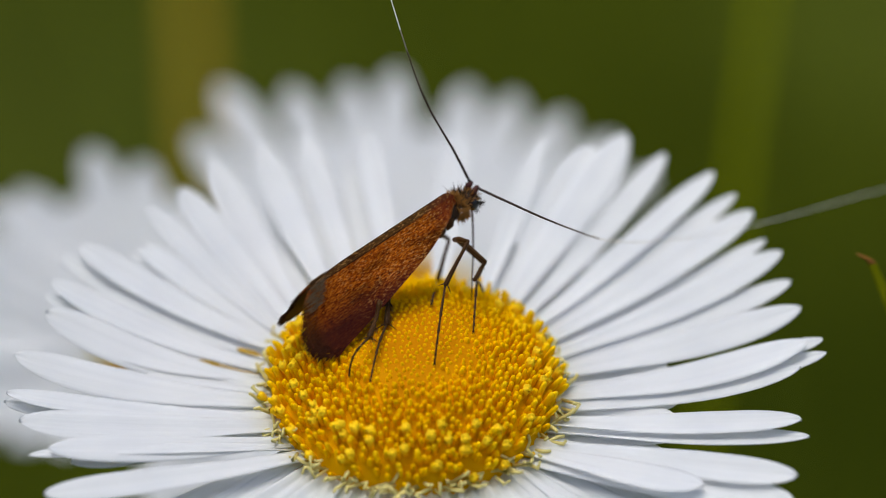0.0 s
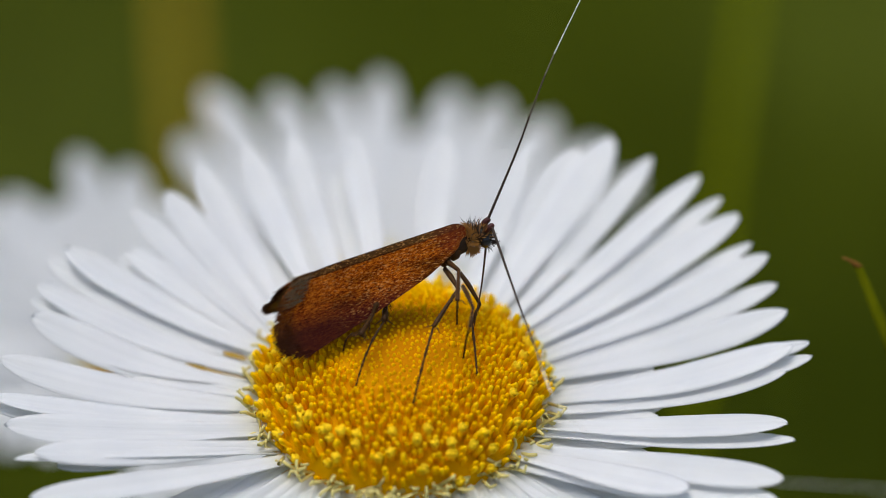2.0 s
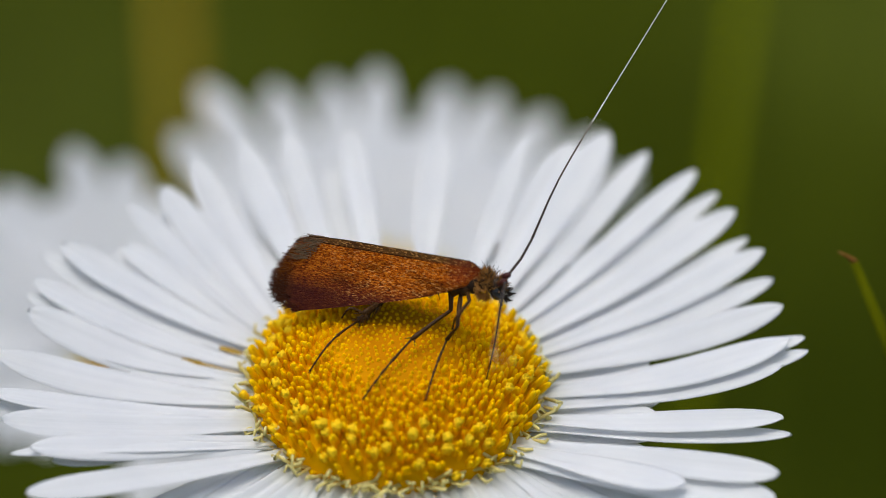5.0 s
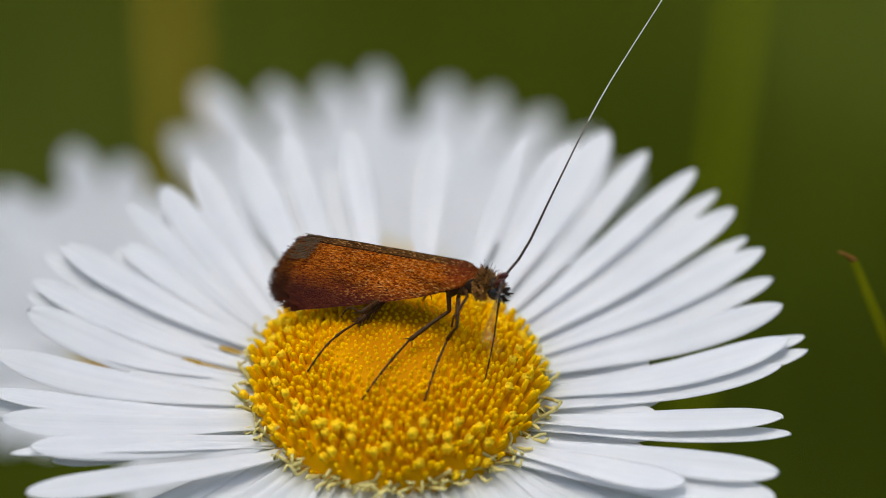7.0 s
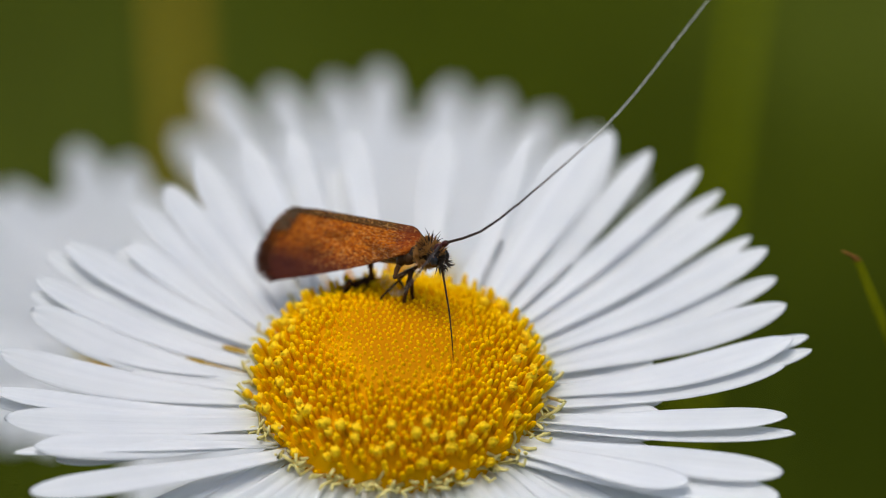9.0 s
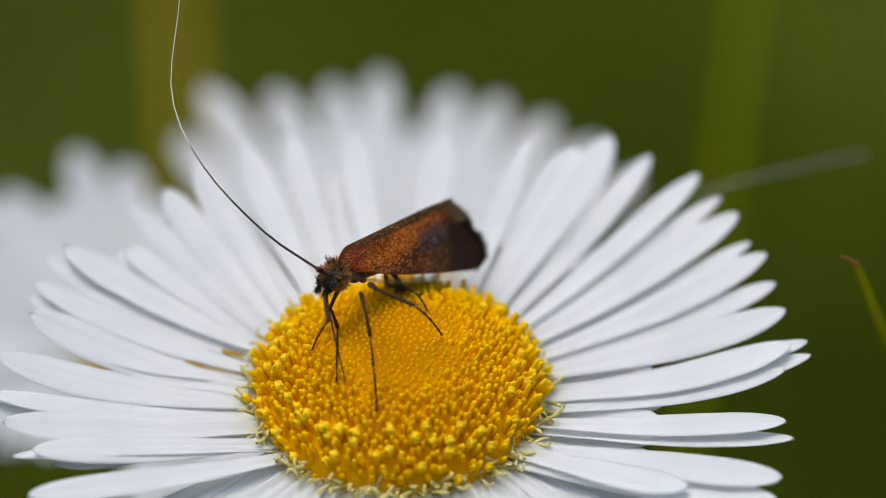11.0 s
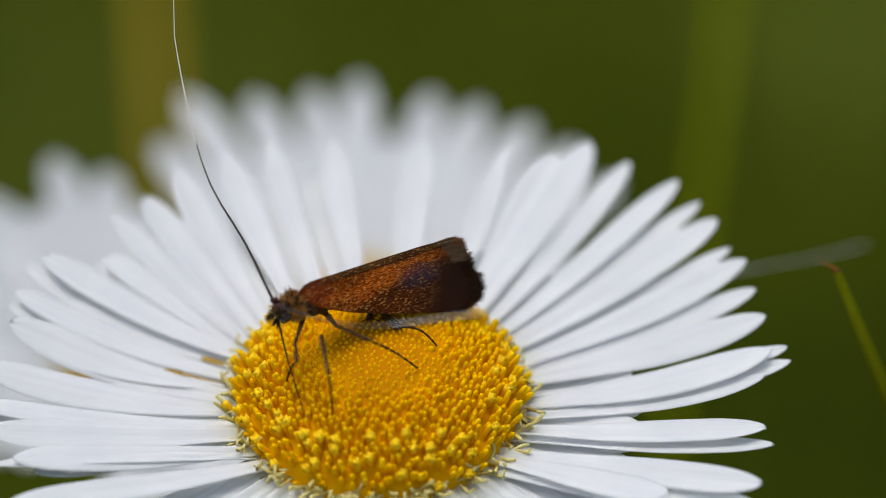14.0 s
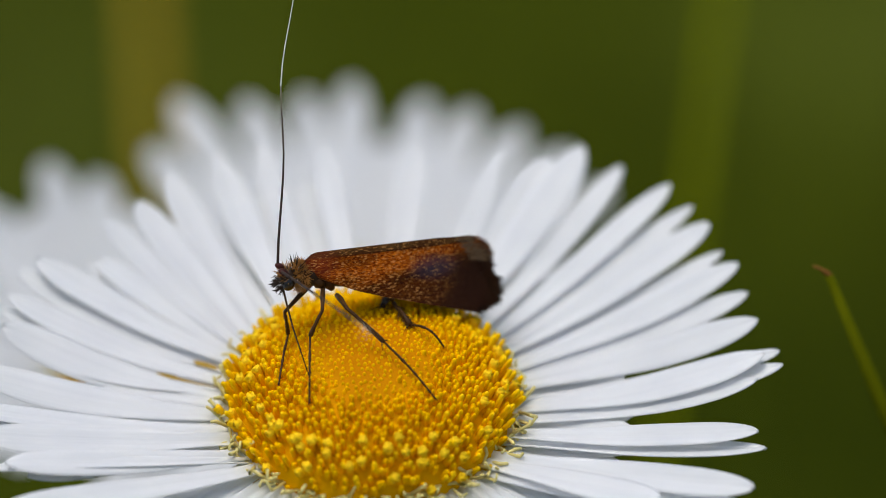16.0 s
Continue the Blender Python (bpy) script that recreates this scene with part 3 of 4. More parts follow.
def shin_mesh(rng, length, thick, hairy):
    """A scaly shin, widest at its lower end; the hind pair carry long hairs."""
    bm = tube(bmesh.new(), [(-0.05, 0, 0), (0.04, 0, 0), (length * 0.4, 0, 0.02), (length * 0.8, 0, 0.01), (length * 0.96, 0, 0), (length + 0.03, 0, 0)],
              [thick * 0.5, thick * 0.8, thick * 0.85, thick * 1.1, thick * 1.15, thick * 0.6], 8)
    for _ in range(60 if hairy else 14):
        f, a = rng.uniform(0.1, 0.98), rng.uniform(0, math.tau)
        r = rng.uniform(0.16, 0.42) if hairy else rng.uniform(0.04, 0.10)
        p = Vector((length * f, math.cos(a) * thick * 0.8, math.sin(a) * thick * 0.8))
        tube(bm, [p, p + Vector((r * 0.8, math.cos(a) * r * 0.5, math.sin(a) * r * 0.5))], [0.016, 0.004], 4, False)
    return bm


def foot_mesh(length, thick, bow):
    """Five joints, each swollen at its end, slightly bowed, with two claws."""
    bm = bmesh.new()
    points, radii = [(-0.03, 0, 0)], [thick * 0.7]
    start = 0.0
    for share, fat in ((0.40, 1.0), (0.20, 0.92), (0.16, 0.84), (0.13, 0.78), (0.11, 0.72)):
        for g, r in ((0.08, 0.72), (0.6, 0.82), (0.94, 1.06)):
            f = start + share * g
            points.append((length * f, 0, bow * math.sin(math.pi * f)))
            radii.append(thick * fat * r)
        start += share
    tube(bm, points + [(length, 0, 0)], radii + [thick * 0.3], 7)
    for s in (-1, 1):
        tube(bm, [(length - 0.04, 0, 0), (length + 0.06, s * 0.05, -0.03)], [0.018, 0.006], 4)
    return bm


def spur_mesh(length, s):
    at = length * 0.95
    return tube(bmesh.new(), [(at, 0, 0.0), (at + 0.10, s * 0.2, -0.03), (at + 0.26, s * 0.42, -0.06)], [0.032, 0.026, 0.006], 5)


def feeler_radius(i):
    return 0.058 - 0.028 * i / 7 if i < 7 else max(0.016, 0.030 - 0.0020 * (i - 7))


def build_moth():
    rng = random.Random(3)
    moth = thing("longhorn_moth", Matrix(), "copper bronze moth with very long white antennae on a yellow disc", "moth")
    forewing(moth, 1, "forewing", WING_L, "copper forewing with a violet black tail and blue sheen painted in")
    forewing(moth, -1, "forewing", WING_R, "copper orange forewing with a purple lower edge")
    bm = bmesh.new()
    tube(bm, [(-0.3, 0, -0.9), (-1.5, 0, -1.15), (-3.2, 0, -1.3), (-4.8, 0, -1.35), (-5.9, 0, -1.4), (-6.3, 0, -1.4)], [0.36, 0.42, 0.42, 0.38, 0.26, 0.08], 14)
    part("abdomen", bm, CUTICLE, moth)
    bm = ellipsoid(bmesh.new(), (-0.30, 0, -0.90), (0.58, 0.40, 0.50))
    part("thorax", bm, UNDERWING, moth, "dark brown scaly thorax")
    for k in ("fore", "mid", "hind"):
        for s in (1, -1):
            h = HIP[k]
            bm = tube(bmesh.new(), [(h.x + 0.25, s * 0.15, -1.0), (h.x + 0.12, s * 0.28, h.z * 0.5 - 0.55), (h.x, s * h.y, h.z)], [0.30, 0.24, 0.11], 8)
            part("coxa", bm, LEG, moth)
    bm = ellipsoid(bmesh.new(), (0.66, 0, -0.92), (0.38, 0.40, 0.44))
    part("head", bm, CUTICLE, moth)
    for s in (1, -1):
        bm = ellipsoid(bmesh.new(), (0.74, s * 0.31, -1.02), (0.25, 0.18, 0.29))
        part("eye", bm, EYEBALL, moth, "glossy black compound eye")
    bristles(moth, "head_tuft", FUR, rng, 130, (0.62, 0, -0.84), (0.36, 0.38, 0.36), 0.28, (0.1, 0, 0.4), lambda d: d.z > -0.1, "rust orange hair tuft on the head")
    bristles(moth, "face_bristles", DARKFUR, rng, 70, (0.80, 0, -1.12), (0.34, 0.32, 0.34), 0.26, (0.3, 0, -0.35), lambda d: d.x > 0.0 and abs(d.y) < 0.8, "dark face bristles")
    bristles(moth, "collar", FUR, rng, 420, (0.14, 0, -0.88), (0.30, 0.52, 0.56), 0.22, (0.25, 0, 0.1), lambda d: abs(d.x) < 0.7, "rust orange collar of hair")
    bristles(moth, "crest", DARKFUR, rng, 26, (0.36, 0, -0.66), (0.28, 0.38, 0.40), 0.40, (0.0, 0, 0.6), lambda d: d.z > 0.2, "dark upright hairs behind the head")
    for s in (1, -1):
        bm = tube(bmesh.new(), [(0.95, s * 0.16, -1.22), (1.15, s * 0.2, -1.34), (1.36, s * 0.22, -1.30)], [0.05, 0.05, 0.015], 6)
        part("palp", bm, DARKFUR, moth)
    bm = bmesh.new()
    tube(bm, [(-0.1, 0, 0), (0.9, 0, 0.05), (1.9, 0.02, 0.08), (2.8, 0.03, 0.05), (3.9, 0, 0)], [0.050, 0.040, 0.034, 0.030, 0.016], 6)
    proboscis = part("proboscis", bm, LEG, moth, "thin dark proboscis")
    legs, spurs = {}, {}
    for s in (1, -1):
        for k in ("fore", "mid", "hind"):
            leg = part(k + "leg", thigh_mesh(THIGH[k], 0.10 if k != "fore" else 0.085), LEG, moth)
            thick = {"fore": 0.078, "mid": 0.086, "hind": 0.105}[k]
            shin = part("shin", shin_mesh(rng, SHIN[k], thick, k == "hind"), LEG, leg)
            foot = part("foot", foot_mesh(FOOT[s, k], 0.060, {"fore": 0.14, "mid": 0.10, "hind": 0.30}[k]), LEG, leg, "jointed foot with two claws")
            if k != "fore":
                spurs[s, k] = [part("spur", spur_mesh(SHIN[k], e), LEG, leg) for e in (1, -1)]
            legs[s, k] = leg, shin, foot
    feelers = {}
    for s in (1, -1):
        bm = tube(bmesh.new(), [(-0.28, 0, -0.2), (-0.1, 0, -0.06), (0.02, 0, 0.0), (0.1, 0, 0.03)], [0.10, 0.13, 0.12, 0.06], 8)
        antenna = part("antenna", bm, SCAPE, moth, "long thread-like antenna, dark at the root and white further out")
        antenna.matrix_basis = Matrix.Translation(ANTENNA_BASE[s] * MM)
        links = []
        for i in range(LINKS):
            r, r2 = feeler_radius(i), feeler_radius(i + 1)
            bm = tube(bmesh.new(), [(-0.05, 0, 0), (0, 0, 0), (LINK, 0, 0), (LINK + 0.05, 0, 0)], [r * 0.6, r, r2, r2 * 0.6], 7)
            links.append(part("antenna_link", bm, ANT_DARK if i < 5 else ANT_DIM if i < 7 else ANT_MID if i < 8 else ANT_PALE, antenna))
        feelers[s] = antenna, links
    return moth, proboscis, legs, spurs, feelers


# ---- plants beyond the flowers ----
def upright_stem(name, mat, foot, top, radius, label, category):
    t = thing(name, Matrix.Translation(foot), label, category)
    bm = bmesh.new()
    d = (Vector(top) - Vector(foot)) * 1000
    pts = [d * (i / 10) + Vector((2.0 * math.sin(i * 0.9), 2.0 * math.cos(i * 0.7) - 2.0, 0)) * (i / 10) for i in range(11)]
    tube(bm, pts, [radius * (1.15 - 0.03 * i) for i in range(11)], 10)
    part("stalk", bm, mat, t)
    for i in (3, 6):
        part("joint", ellipsoid(bmesh.new(), pts[i], (radius * 1.35, radius * 1.35, radius * 1.1), None, 10, 6), mat, t)
    return t


def grass_blade(foot, tip):
    t = thing("grass_blade", Matrix.Translation(foot), "narrow green grass blade with a withered brown tip", "grass blade")
    span_ = (Vector(tip) - Vector(foot)) * 1000
    side = Vector((0.94, 0.3, 0)).normalized()

    def at(f):
        hook = max(0.0, (f - 0.9991) / 0.0009) ** 2
        return span_ * f + Vector((-0.45, 0, -0.05)) * hook + Vector((4.0, 2.0, 0)) * math.sin(math.pi * f)

    def strip(a, b, n):
        bm = bmesh.new()
        rows = []
        for i in range(n + 1):
            f = a + (b - a) * i / n
            w = 0.33 * (1 - f ** 600) + 0.05
            c = at(f)
            rows.append([bm.verts.new(c + side * (w * s) + Vector((0, 0.35 * abs(s) * w, 0)) + o) for s, o in
                         ((-1, Vector()), (0, Vector()), (1, Vector()), (0, Vector((0, 0.16, 0))))])
        for p, q in zip(rows, rows[1:]):
            for k in range(4):
                bm.faces.new((p[k], p[(k + 1) % 4], q[(k + 1) % 4], q[k]))
        bm.faces.new(rows[0][::-1])
        bm.faces.new(rows[-1])
        return bm
    part("leaf", strip(0, 0.9991, 60), BLADE, t)
    part("tip", strip(0.9991, 1.0, 6), BLADETIP, t, "withered brown tip")


ground()
meadow()
near_flower()
far_flower(FLOWER @ Matrix.Translation((-1.18 * MM, 31.38 * MM, -23.54 * MM)) @ pose(0, 0, 0, 25, 0, 0) @ Matrix.Scale(1.08, 4), 31,
           [(132.7, 10.4), (122.6, 11.7), (111.7, 10.2), (99.9, 9.8), (90.1, 10.2), (75.5, 9.8), (65.7, 10.0), (55.4, 10.3), (45.0, 10.7), (35.0, 10.8)],
           [127.5, 117, 105.5, 95, 82.5, 70, 60, 50, 39.5, 29.5, 21, 13, 4, -7, -20, -35, -50, -65, -80, -95, -110, -125, -140, -155],
           8.2, 4.0, 3.5, "white daisy fleabane behind the first one, out of focus")
far_flower(FLOWER @ Matrix.Translation((-12.56 * MM, 31.03 * MM, -23.97 * MM)) @ pose(0, 0, 0, 33, 0, 0) @ Matrix.Scale(1.05, 4), 32,
           [(72.0, 4.2), (85.0, 5.2), (97.9, 7.0), (111.0, 8.2), (131.8, 8.1), (139.0, 8.7), (150.3, 8.9), (156.0, 9.3), (163.7, 9.6), (172.0, 9.6), (180.0, 9.4), (186.0, 9.4), (191.3, 9.0), (198.0, 8.6), (203.0, 7.6), (213.4, 6.0), (223.4, 4.6)],
           [119, 124, 134, 144, 152, 159, 168, 176, 183, 194, 270, 290, 310],
           6.8, 2.6, 2.3, "white daisy fleabane beside the others, out of focus")


def spot(across, up, depth):
    """A place in the view at rest: shares of the half width right and up, metres away."""
    h = math.tan(radians(6.0))
    return VIEW @ Vector((across * h * depth, up * h * depth, -depth))


def stand(name, mat, a, b, depth, radius, label, category):
    """A stem through two places of the view, carried on down to the ground."""
    p, q = spot(*a, depth), spot(*b, depth * 1.02)
    d = (q - p).normalized()
    foot = p - d * (p.z / d.z)
    upright_stem(name, mat, foot, q + d * 0.05, radius, label, category)


stand("dry_stem", DRYSTEM, (-0.595, 0.20), (-0.612, 0.60), 0.32, 1.1, "straw brown dry grass stem, out of focus", "stem")
stand("green_stem", GREENSTEM, (0.600, 0.10), (0.675, 0.60), 0.255, 0.46, "yellow green grass stem, out of focus", "stem")
blade_tip = spot(0.960, -0.010, 0.170)
grass_blade((blade_tip.x + 0.215, blade_tip.y + 0.02, 0.0), blade_tip)

MOTH, PROBOSCIS, LEGS, SPURS, FEELERS = build_moth()


# ---- what moves ----
def stance(x, y, z, yaw, pitch, roll):
    """The moth on the disc: millimetres and degrees in the flower's space; pitch lifts the head."""
    return FLOWER @ pose(x * MM, y * MM, z * MM) @ pose(0, 0, 0, 0, 0, yaw) @ pose(0, 0, 0, 0, -pitch, 0) @ pose(0, 0, 0, roll, 0, 0)


def between(rows, t):
    """The values of a table of rows (seconds, values...) at t, held before its start and after its end."""
    if t <= rows[0][0]:
        return rows[0][1:]
    for a, b in zip(rows, rows[1:]):
        if t <= b[0]:
            f = (t - a[0]) / (b[0] - a[0])
            return [p + (q - p) * f for p, q in zip(a[1:], b[1:])]
    return rows[-1][1:]


def frame_of(origin, x, z):
    """A pose at origin with its x axis along x and its z axis as near z as can be."""
    x = x.normalized()
    y = z.cross(x)
    y = y.normalized() if y.length > 1e-9 else x.orthogonal().normalized()
    return Matrix.Translation(origin) @ Matrix((x, y, x.cross(y))).transposed().to_4x4()


def leg_rows(moth_rows, s, kind, steps):
    """Thigh, shin and foot of one leg, through its knee, ankle and claws in the flower's space; each keeps its length."""
    thigh_rows, shin_rows, foot_rows = [], [], []
    hip = Vector((HIP[kind].x, s * HIP[kind].y, HIP[kind].z))
    for t, m in moth_rows:
        v = between(steps, t)
        knee, ankle, claw = (m.inverted() @ FLOWER @ (Vector(v[i:i + 3]) * MM) for i in (0, 3, 6))
        ankle = claw + (ankle - claw).normalized() * (FOOT[s, kind] * MM)
        knee = ankle + (knee - ankle).normalized() * (SHIN[kind] * MM)
        up = m.to_3x3().inverted() @ Vector((0, 0, 1))
        thigh = frame_of(knee, hip * MM - knee, up)
        thigh_rows.append((t, thigh))
        shin_rows.append((t, thigh.inverted() @ frame_of(knee, ankle - knee, up)))
        foot_rows.append((t, thigh.inverted() @ frame_of(ankle, claw - ankle, up)))
    return thigh_rows, shin_rows, foot_rows


def feeler_rows(moth_rows, s, shape):
    """The links of one antenna along a curve from the head; each link stays rigid."""
    rows = [[] for _ in range(LINKS)]
    for t, m in moth_rows:
        v = between(shape, t)
        base = FLOWER.inverted() @ m @ (ANTENNA_BASE[s] * MM) / MM
        knots = [base] + [Vector(v[i:i + 3]) for i in (0, 3, 6, 9)]
        ext = [knots[0] * 2 - knots[1]] + knots + [knots[-1] * 2 - knots[-2]]
        fine = []
        for i in range(4):
            p0, p1, p2, p3 = ext[i:i + 4]
            for k in range(30):
                f = k / 30
                fine.append(0.5 * (2 * p1 + (p2 - p0) * f + (2 * p0 - 5 * p1 + 4 * p2 - p3) * f * f + (3 * p1 - p0 - 3 * p2 + p3) * f ** 3))
        fine.append(knots[-1])
        end = (fine[-1] - fine[-4]).normalized()
        fine += [fine[-1] + end * k for k in range(1, 30)]
        to_antenna = (m @ Matrix.Translation(ANTENNA_BASE[s] * MM)).inverted() @ FLOWER
        p, j = fine[0], 0
        for i in range(LINKS):
            while (fine[j] - p).length < LINK:
                j += 1
            q = p + (fine[j] - p).normalized() * LINK
            a, b = to_antenna @ (p * MM), to_antenna @ (q * MM)
            rows[i].append((t, frame_of(a, b - a, Vector((0, 0, 1)))))
            p = q
    return rows


def motions():
    moth_rows = [
        (0.0, stance(1.48, 4.47, 6.85, 39.0, 8.8, -0.7)), (0.5, stance(1.67, 4.25, 6.72, 36.2, 5.7, -2.5)),
        (1.0, stance(2.65, 3.19, 6.58, 28.2, -3.7, -4.9)), (1.5, stance(2.81, 3.04, 6.60, 24.0, -0.4, -3.6)),
        (2.0, stance(2.49, 2.57, 6.94, 21.1, 6.3, 0.7)), (2.5, stance(2.39, 2.53, 6.33, -2.5, 7.8, -2.4)),
        (3.0, stance(2.86, 1.64, 6.32, -21.4, 9.9, -3.5)), (3.5, stance(3.21, 0.39, 6.45, -21.2, 4.4, 3.2)),
        (4.0, stance(3.23, 0.37, 6.44, -20.0, 4.3, 1.5)), (5.2, stance(3.28, 0.20, 6.45, -18.5, 2.5, 2.0)),
        (6.5, stance(3.31, 0.07, 6.47, -16.9, 0.3, 2.2)), (7.0, stance(3.18, 0.25, 6.41, -20.1, 3.7, 1.8)),
        (7.5, stance(3.08, 0.37, 6.42, -17.3, 1.0, 0.4)), (8.0, stance(2.98, 0.39, 6.38, -19.8, 3.1, -0.1)),
        (8.5, stance(2.11, 1.44, 6.33, -24.9, 12.7, -8.9)), (8.7, stance(1.45, 2.51, 6.27, -28.0, 18.9, -13.0)),
        (9.2, stance(0.60, 2.30, 6.40, -48.0, 16.0, -8.0)), (9.8, stance(-0.50, 1.80, 6.40, -76.0, 13.0, -4.0)),
        (10.3, stance(-1.40, 1.30, 6.30, -98.0, 12.0, -3.0)),
        (10.8, stance(-2.03, 1.00, 6.22, -115.4, 11.2, -2.9)), (11.0, stance(-2.29, 1.42, 6.30, -128.6, 13.2, 8.4)),
        (11.5, stance(-2.68, 1.33, 6.33, -144.0, 15.3, 7.0)), (12.0, stance(-3.62, -0.98, 6.44, -152.0, -3.2, -1.7)),
        (12.5, stance(-3.64, -1.13, 6.40, -150.3, -2.3, -2.9)), (13.0, stance(-3.81, -1.19, 6.45, -151.7, -2.3, -5.6)),
        (13.5, stance(-3.30, -0.42, 6.32, -147.7, 2.4, -5.5)), (14.0, stance(-3.00, -0.45, 6.42, -147.1, 5.3, -5.7)),
        (14.5, stance(-3.16, -1.93, 6.46, -140.1, -2.6, -2.5)), (15.0, stance(-2.99, -1.14, 6.46, -147.1, 0.2, -9.9)),
        (15.5, stance(-3.14, -1.82, 6.45, -145.9, -5.2, -7.9)), (16.0, stance(-2.52, 2.04, 6.16, -159.6, 7.9, 1.0)),
    ]
    walk(MOTH, moth_rows)
    # knee, ankle and claws of each leg: seconds, millimetres right, back and up of the disc's middle
    steps = {
        (-1, "hind"): [
            (0, -0.99, 1.61, 3.92, -1.07, 0.35, 3.45, -1.68, -2.56, 3.00), (0.5, -0.95, 1.58, 4.08, -1.00, 0.29, 3.68, -1.69, -2.55, 3.00),
            (1, -0.47, 1.18, 4.69, -0.51, -0.15, 4.44, -1.66, -2.53, 3.01), (1.5, -0.38, 1.30, 4.48, -0.61, 0.01, 4.17, -1.69, -2.53, 3.00),
            (2, -0.55, 1.31, 4.44, -0.60, 0.00, 4.12, -1.69, -2.55, 2.99), (2.5, -1.18, 1.94, 3.59, -1.85, 0.82, 3.27, -3.42, -1.68, 2.70),
            (3, -0.83, 1.73, 3.49, -1.69, 0.71, 3.31, -3.38, -1.70, 2.71), (3.5, -0.48, 1.29, 3.82, -1.55, 0.60, 3.36, -3.36, -1.70, 2.72),
            (6.5, -0.41, 0.96, 4.10, -1.46, 0.43, 3.44, -3.40, -1.73, 2.70), (7, -0.44, 1.15, 3.86, -1.50, 0.47, 3.37, -3.44, -1.72, 2.68),
            (7.5, -0.57, 1.20, 4.06, -1.60, 0.57, 3.47, -3.40, -1.71, 2.71), (8, -0.55, 1.28, 3.90, -1.55, 0.55, 3.36, -3.36, -1.76, 2.71),
            (8.5, -1.14, 1.91, 3.43, -2.03, 0.92, 3.21, -3.37, -1.72, 2.71), (8.7, -1.31, 3.04, 2.54, -1.99, 2.93, 1.90, -3.11, 2.46, 1.21),
            (9.2, -1.75, 4.03, 2.75, -2.41, 4.20, 2.11, -3.61, 4.17, 1.38), (9.8, -1.62, 4.65, 2.87, -2.10, 5.15, 2.23, -3.14, 5.71, 1.49),
            (10.3, -1.32, 4.42, 2.82, -1.56, 5.06, 2.19, -2.31, 5.99, 1.44), (10.8, -1.00, 3.99, 2.78, -1.03, 4.69, 2.16, -1.46, 5.80, 1.42),
            (11, -0.25, 3.66, 2.74, -0.07, 4.25, 2.04, -0.17, 5.31, 1.12), (12, -0.31, 1.11, 3.88, 0.20, 1.74, 3.43, 0.67, 2.96, 2.90),
            (13.5, -0.48, 1.92, 3.42, -0.07, 2.60, 2.91, 0.23, 3.84, 2.35), (15, -0.22, 1.47, 3.75, 0.18, 2.19, 3.30, 0.47, 3.48, 2.84),
            (16, 0.55, 3.35, 2.89, 1.05, 3.86, 2.28, 1.57, 4.93, 1.54),
        ],
        (-1, "mid"): [
            (0, 2.14, 1.78, 6.50, 1.23, 0.70, 5.15, 0.81, -1.86, 3.27), (0.5, 2.31, 1.37, 6.80, 1.32, 0.10, 5.70, 0.80, -1.91, 3.26),
            (1, 2.89, 1.48, 6.34, 1.74, 0.08, 5.64, 0.84, -1.87, 3.27), (1.5, 3.02, 1.57, 6.16, 1.78, 0.37, 5.25, 0.73, -1.91, 3.27),
            (2, 2.30, 0.71, 5.16, 1.31, -0.85, 4.51, 0.53, -3.46, 2.84), (2.5, 2.02, 0.67, 5.26, 1.05, -0.93, 4.69, 0.47, -3.47, 2.84),
            (3, 1.41, 0.39, 4.80, 0.15, -0.93, 4.13, -1.30, -3.44, 2.76), (3.5, 2.09, 0.13, 4.35, 0.64, -1.11, 3.95, -1.27, -3.40, 2.78),
            (4, 2.17, -0.08, 4.48, 0.66, -1.17, 3.93, -1.29, -3.43, 2.77), (7, 2.11, -0.05, 4.37, 0.55, -1.02, 3.71, -1.29, -3.46, 2.75),
            (7.5, 1.81, -0.53, 5.04, 0.38, -0.86, 3.76, -1.26, -3.42, 2.77), (8, 1.76, -0.63, 5.06, 0.39, -0.85, 3.68, -1.25, -3.44, 2.77),
            (8.5, 0.96, -0.19, 5.33, -0.15, -0.62, 3.78, -1.26, -3.44, 2.77), (8.7, 0.76, 1.86, 4.45, -0.19, 1.81, 2.88, -1.11, 1.08, 2.02),
            (9.2, -0.21, 2.08, 4.53, -1.09, 2.48, 2.96, -2.16, 2.16, 2.04), (9.8, -1.23, 2.10, 4.51, -1.74, 2.96, 2.96, -2.80, 3.22, 2.00),
            (10.3, -1.93, 1.87, 4.40, -2.06, 2.89, 2.87, -2.92, 3.54, 1.91), (10.8, -2.35, 1.73, 4.33, -2.16, 2.75, 2.81, -2.78, 3.64, 1.85),
            (11, -2.89, 0.00, 5.29, -2.68, -1.91, 5.60, -3.38, -0.39, 2.87), (11.5, -1.30, 2.46, 4.03, 0.45, 3.17, 4.51, 2.40, 3.96, 2.10),
            (12, -1.81, 0.53, 4.50, -0.39, 1.77, 5.01, 1.29, 3.23, 2.72), (13.5, -1.73, 1.16, 4.29, -0.30, 2.41, 4.74, 1.37, 3.86, 2.43),
            (15, -1.45, 0.57, 4.52, -0.01, 1.82, 4.95, 1.65, 3.27, 2.64), (16, -0.85, 3.25, 3.99, 0.96, 3.45, 4.68, 2.85, 3.65, 2.10),
        ],
        (-1, "fore"): [
            (0, 2.84, 2.78, 4.66, 2.51, 3.02, 3.64, 2.34, 0.16, 3.20), (0.5, 2.84, 3.00, 4.36, 2.44, 3.01, 3.33, 2.33, 0.12, 3.20),
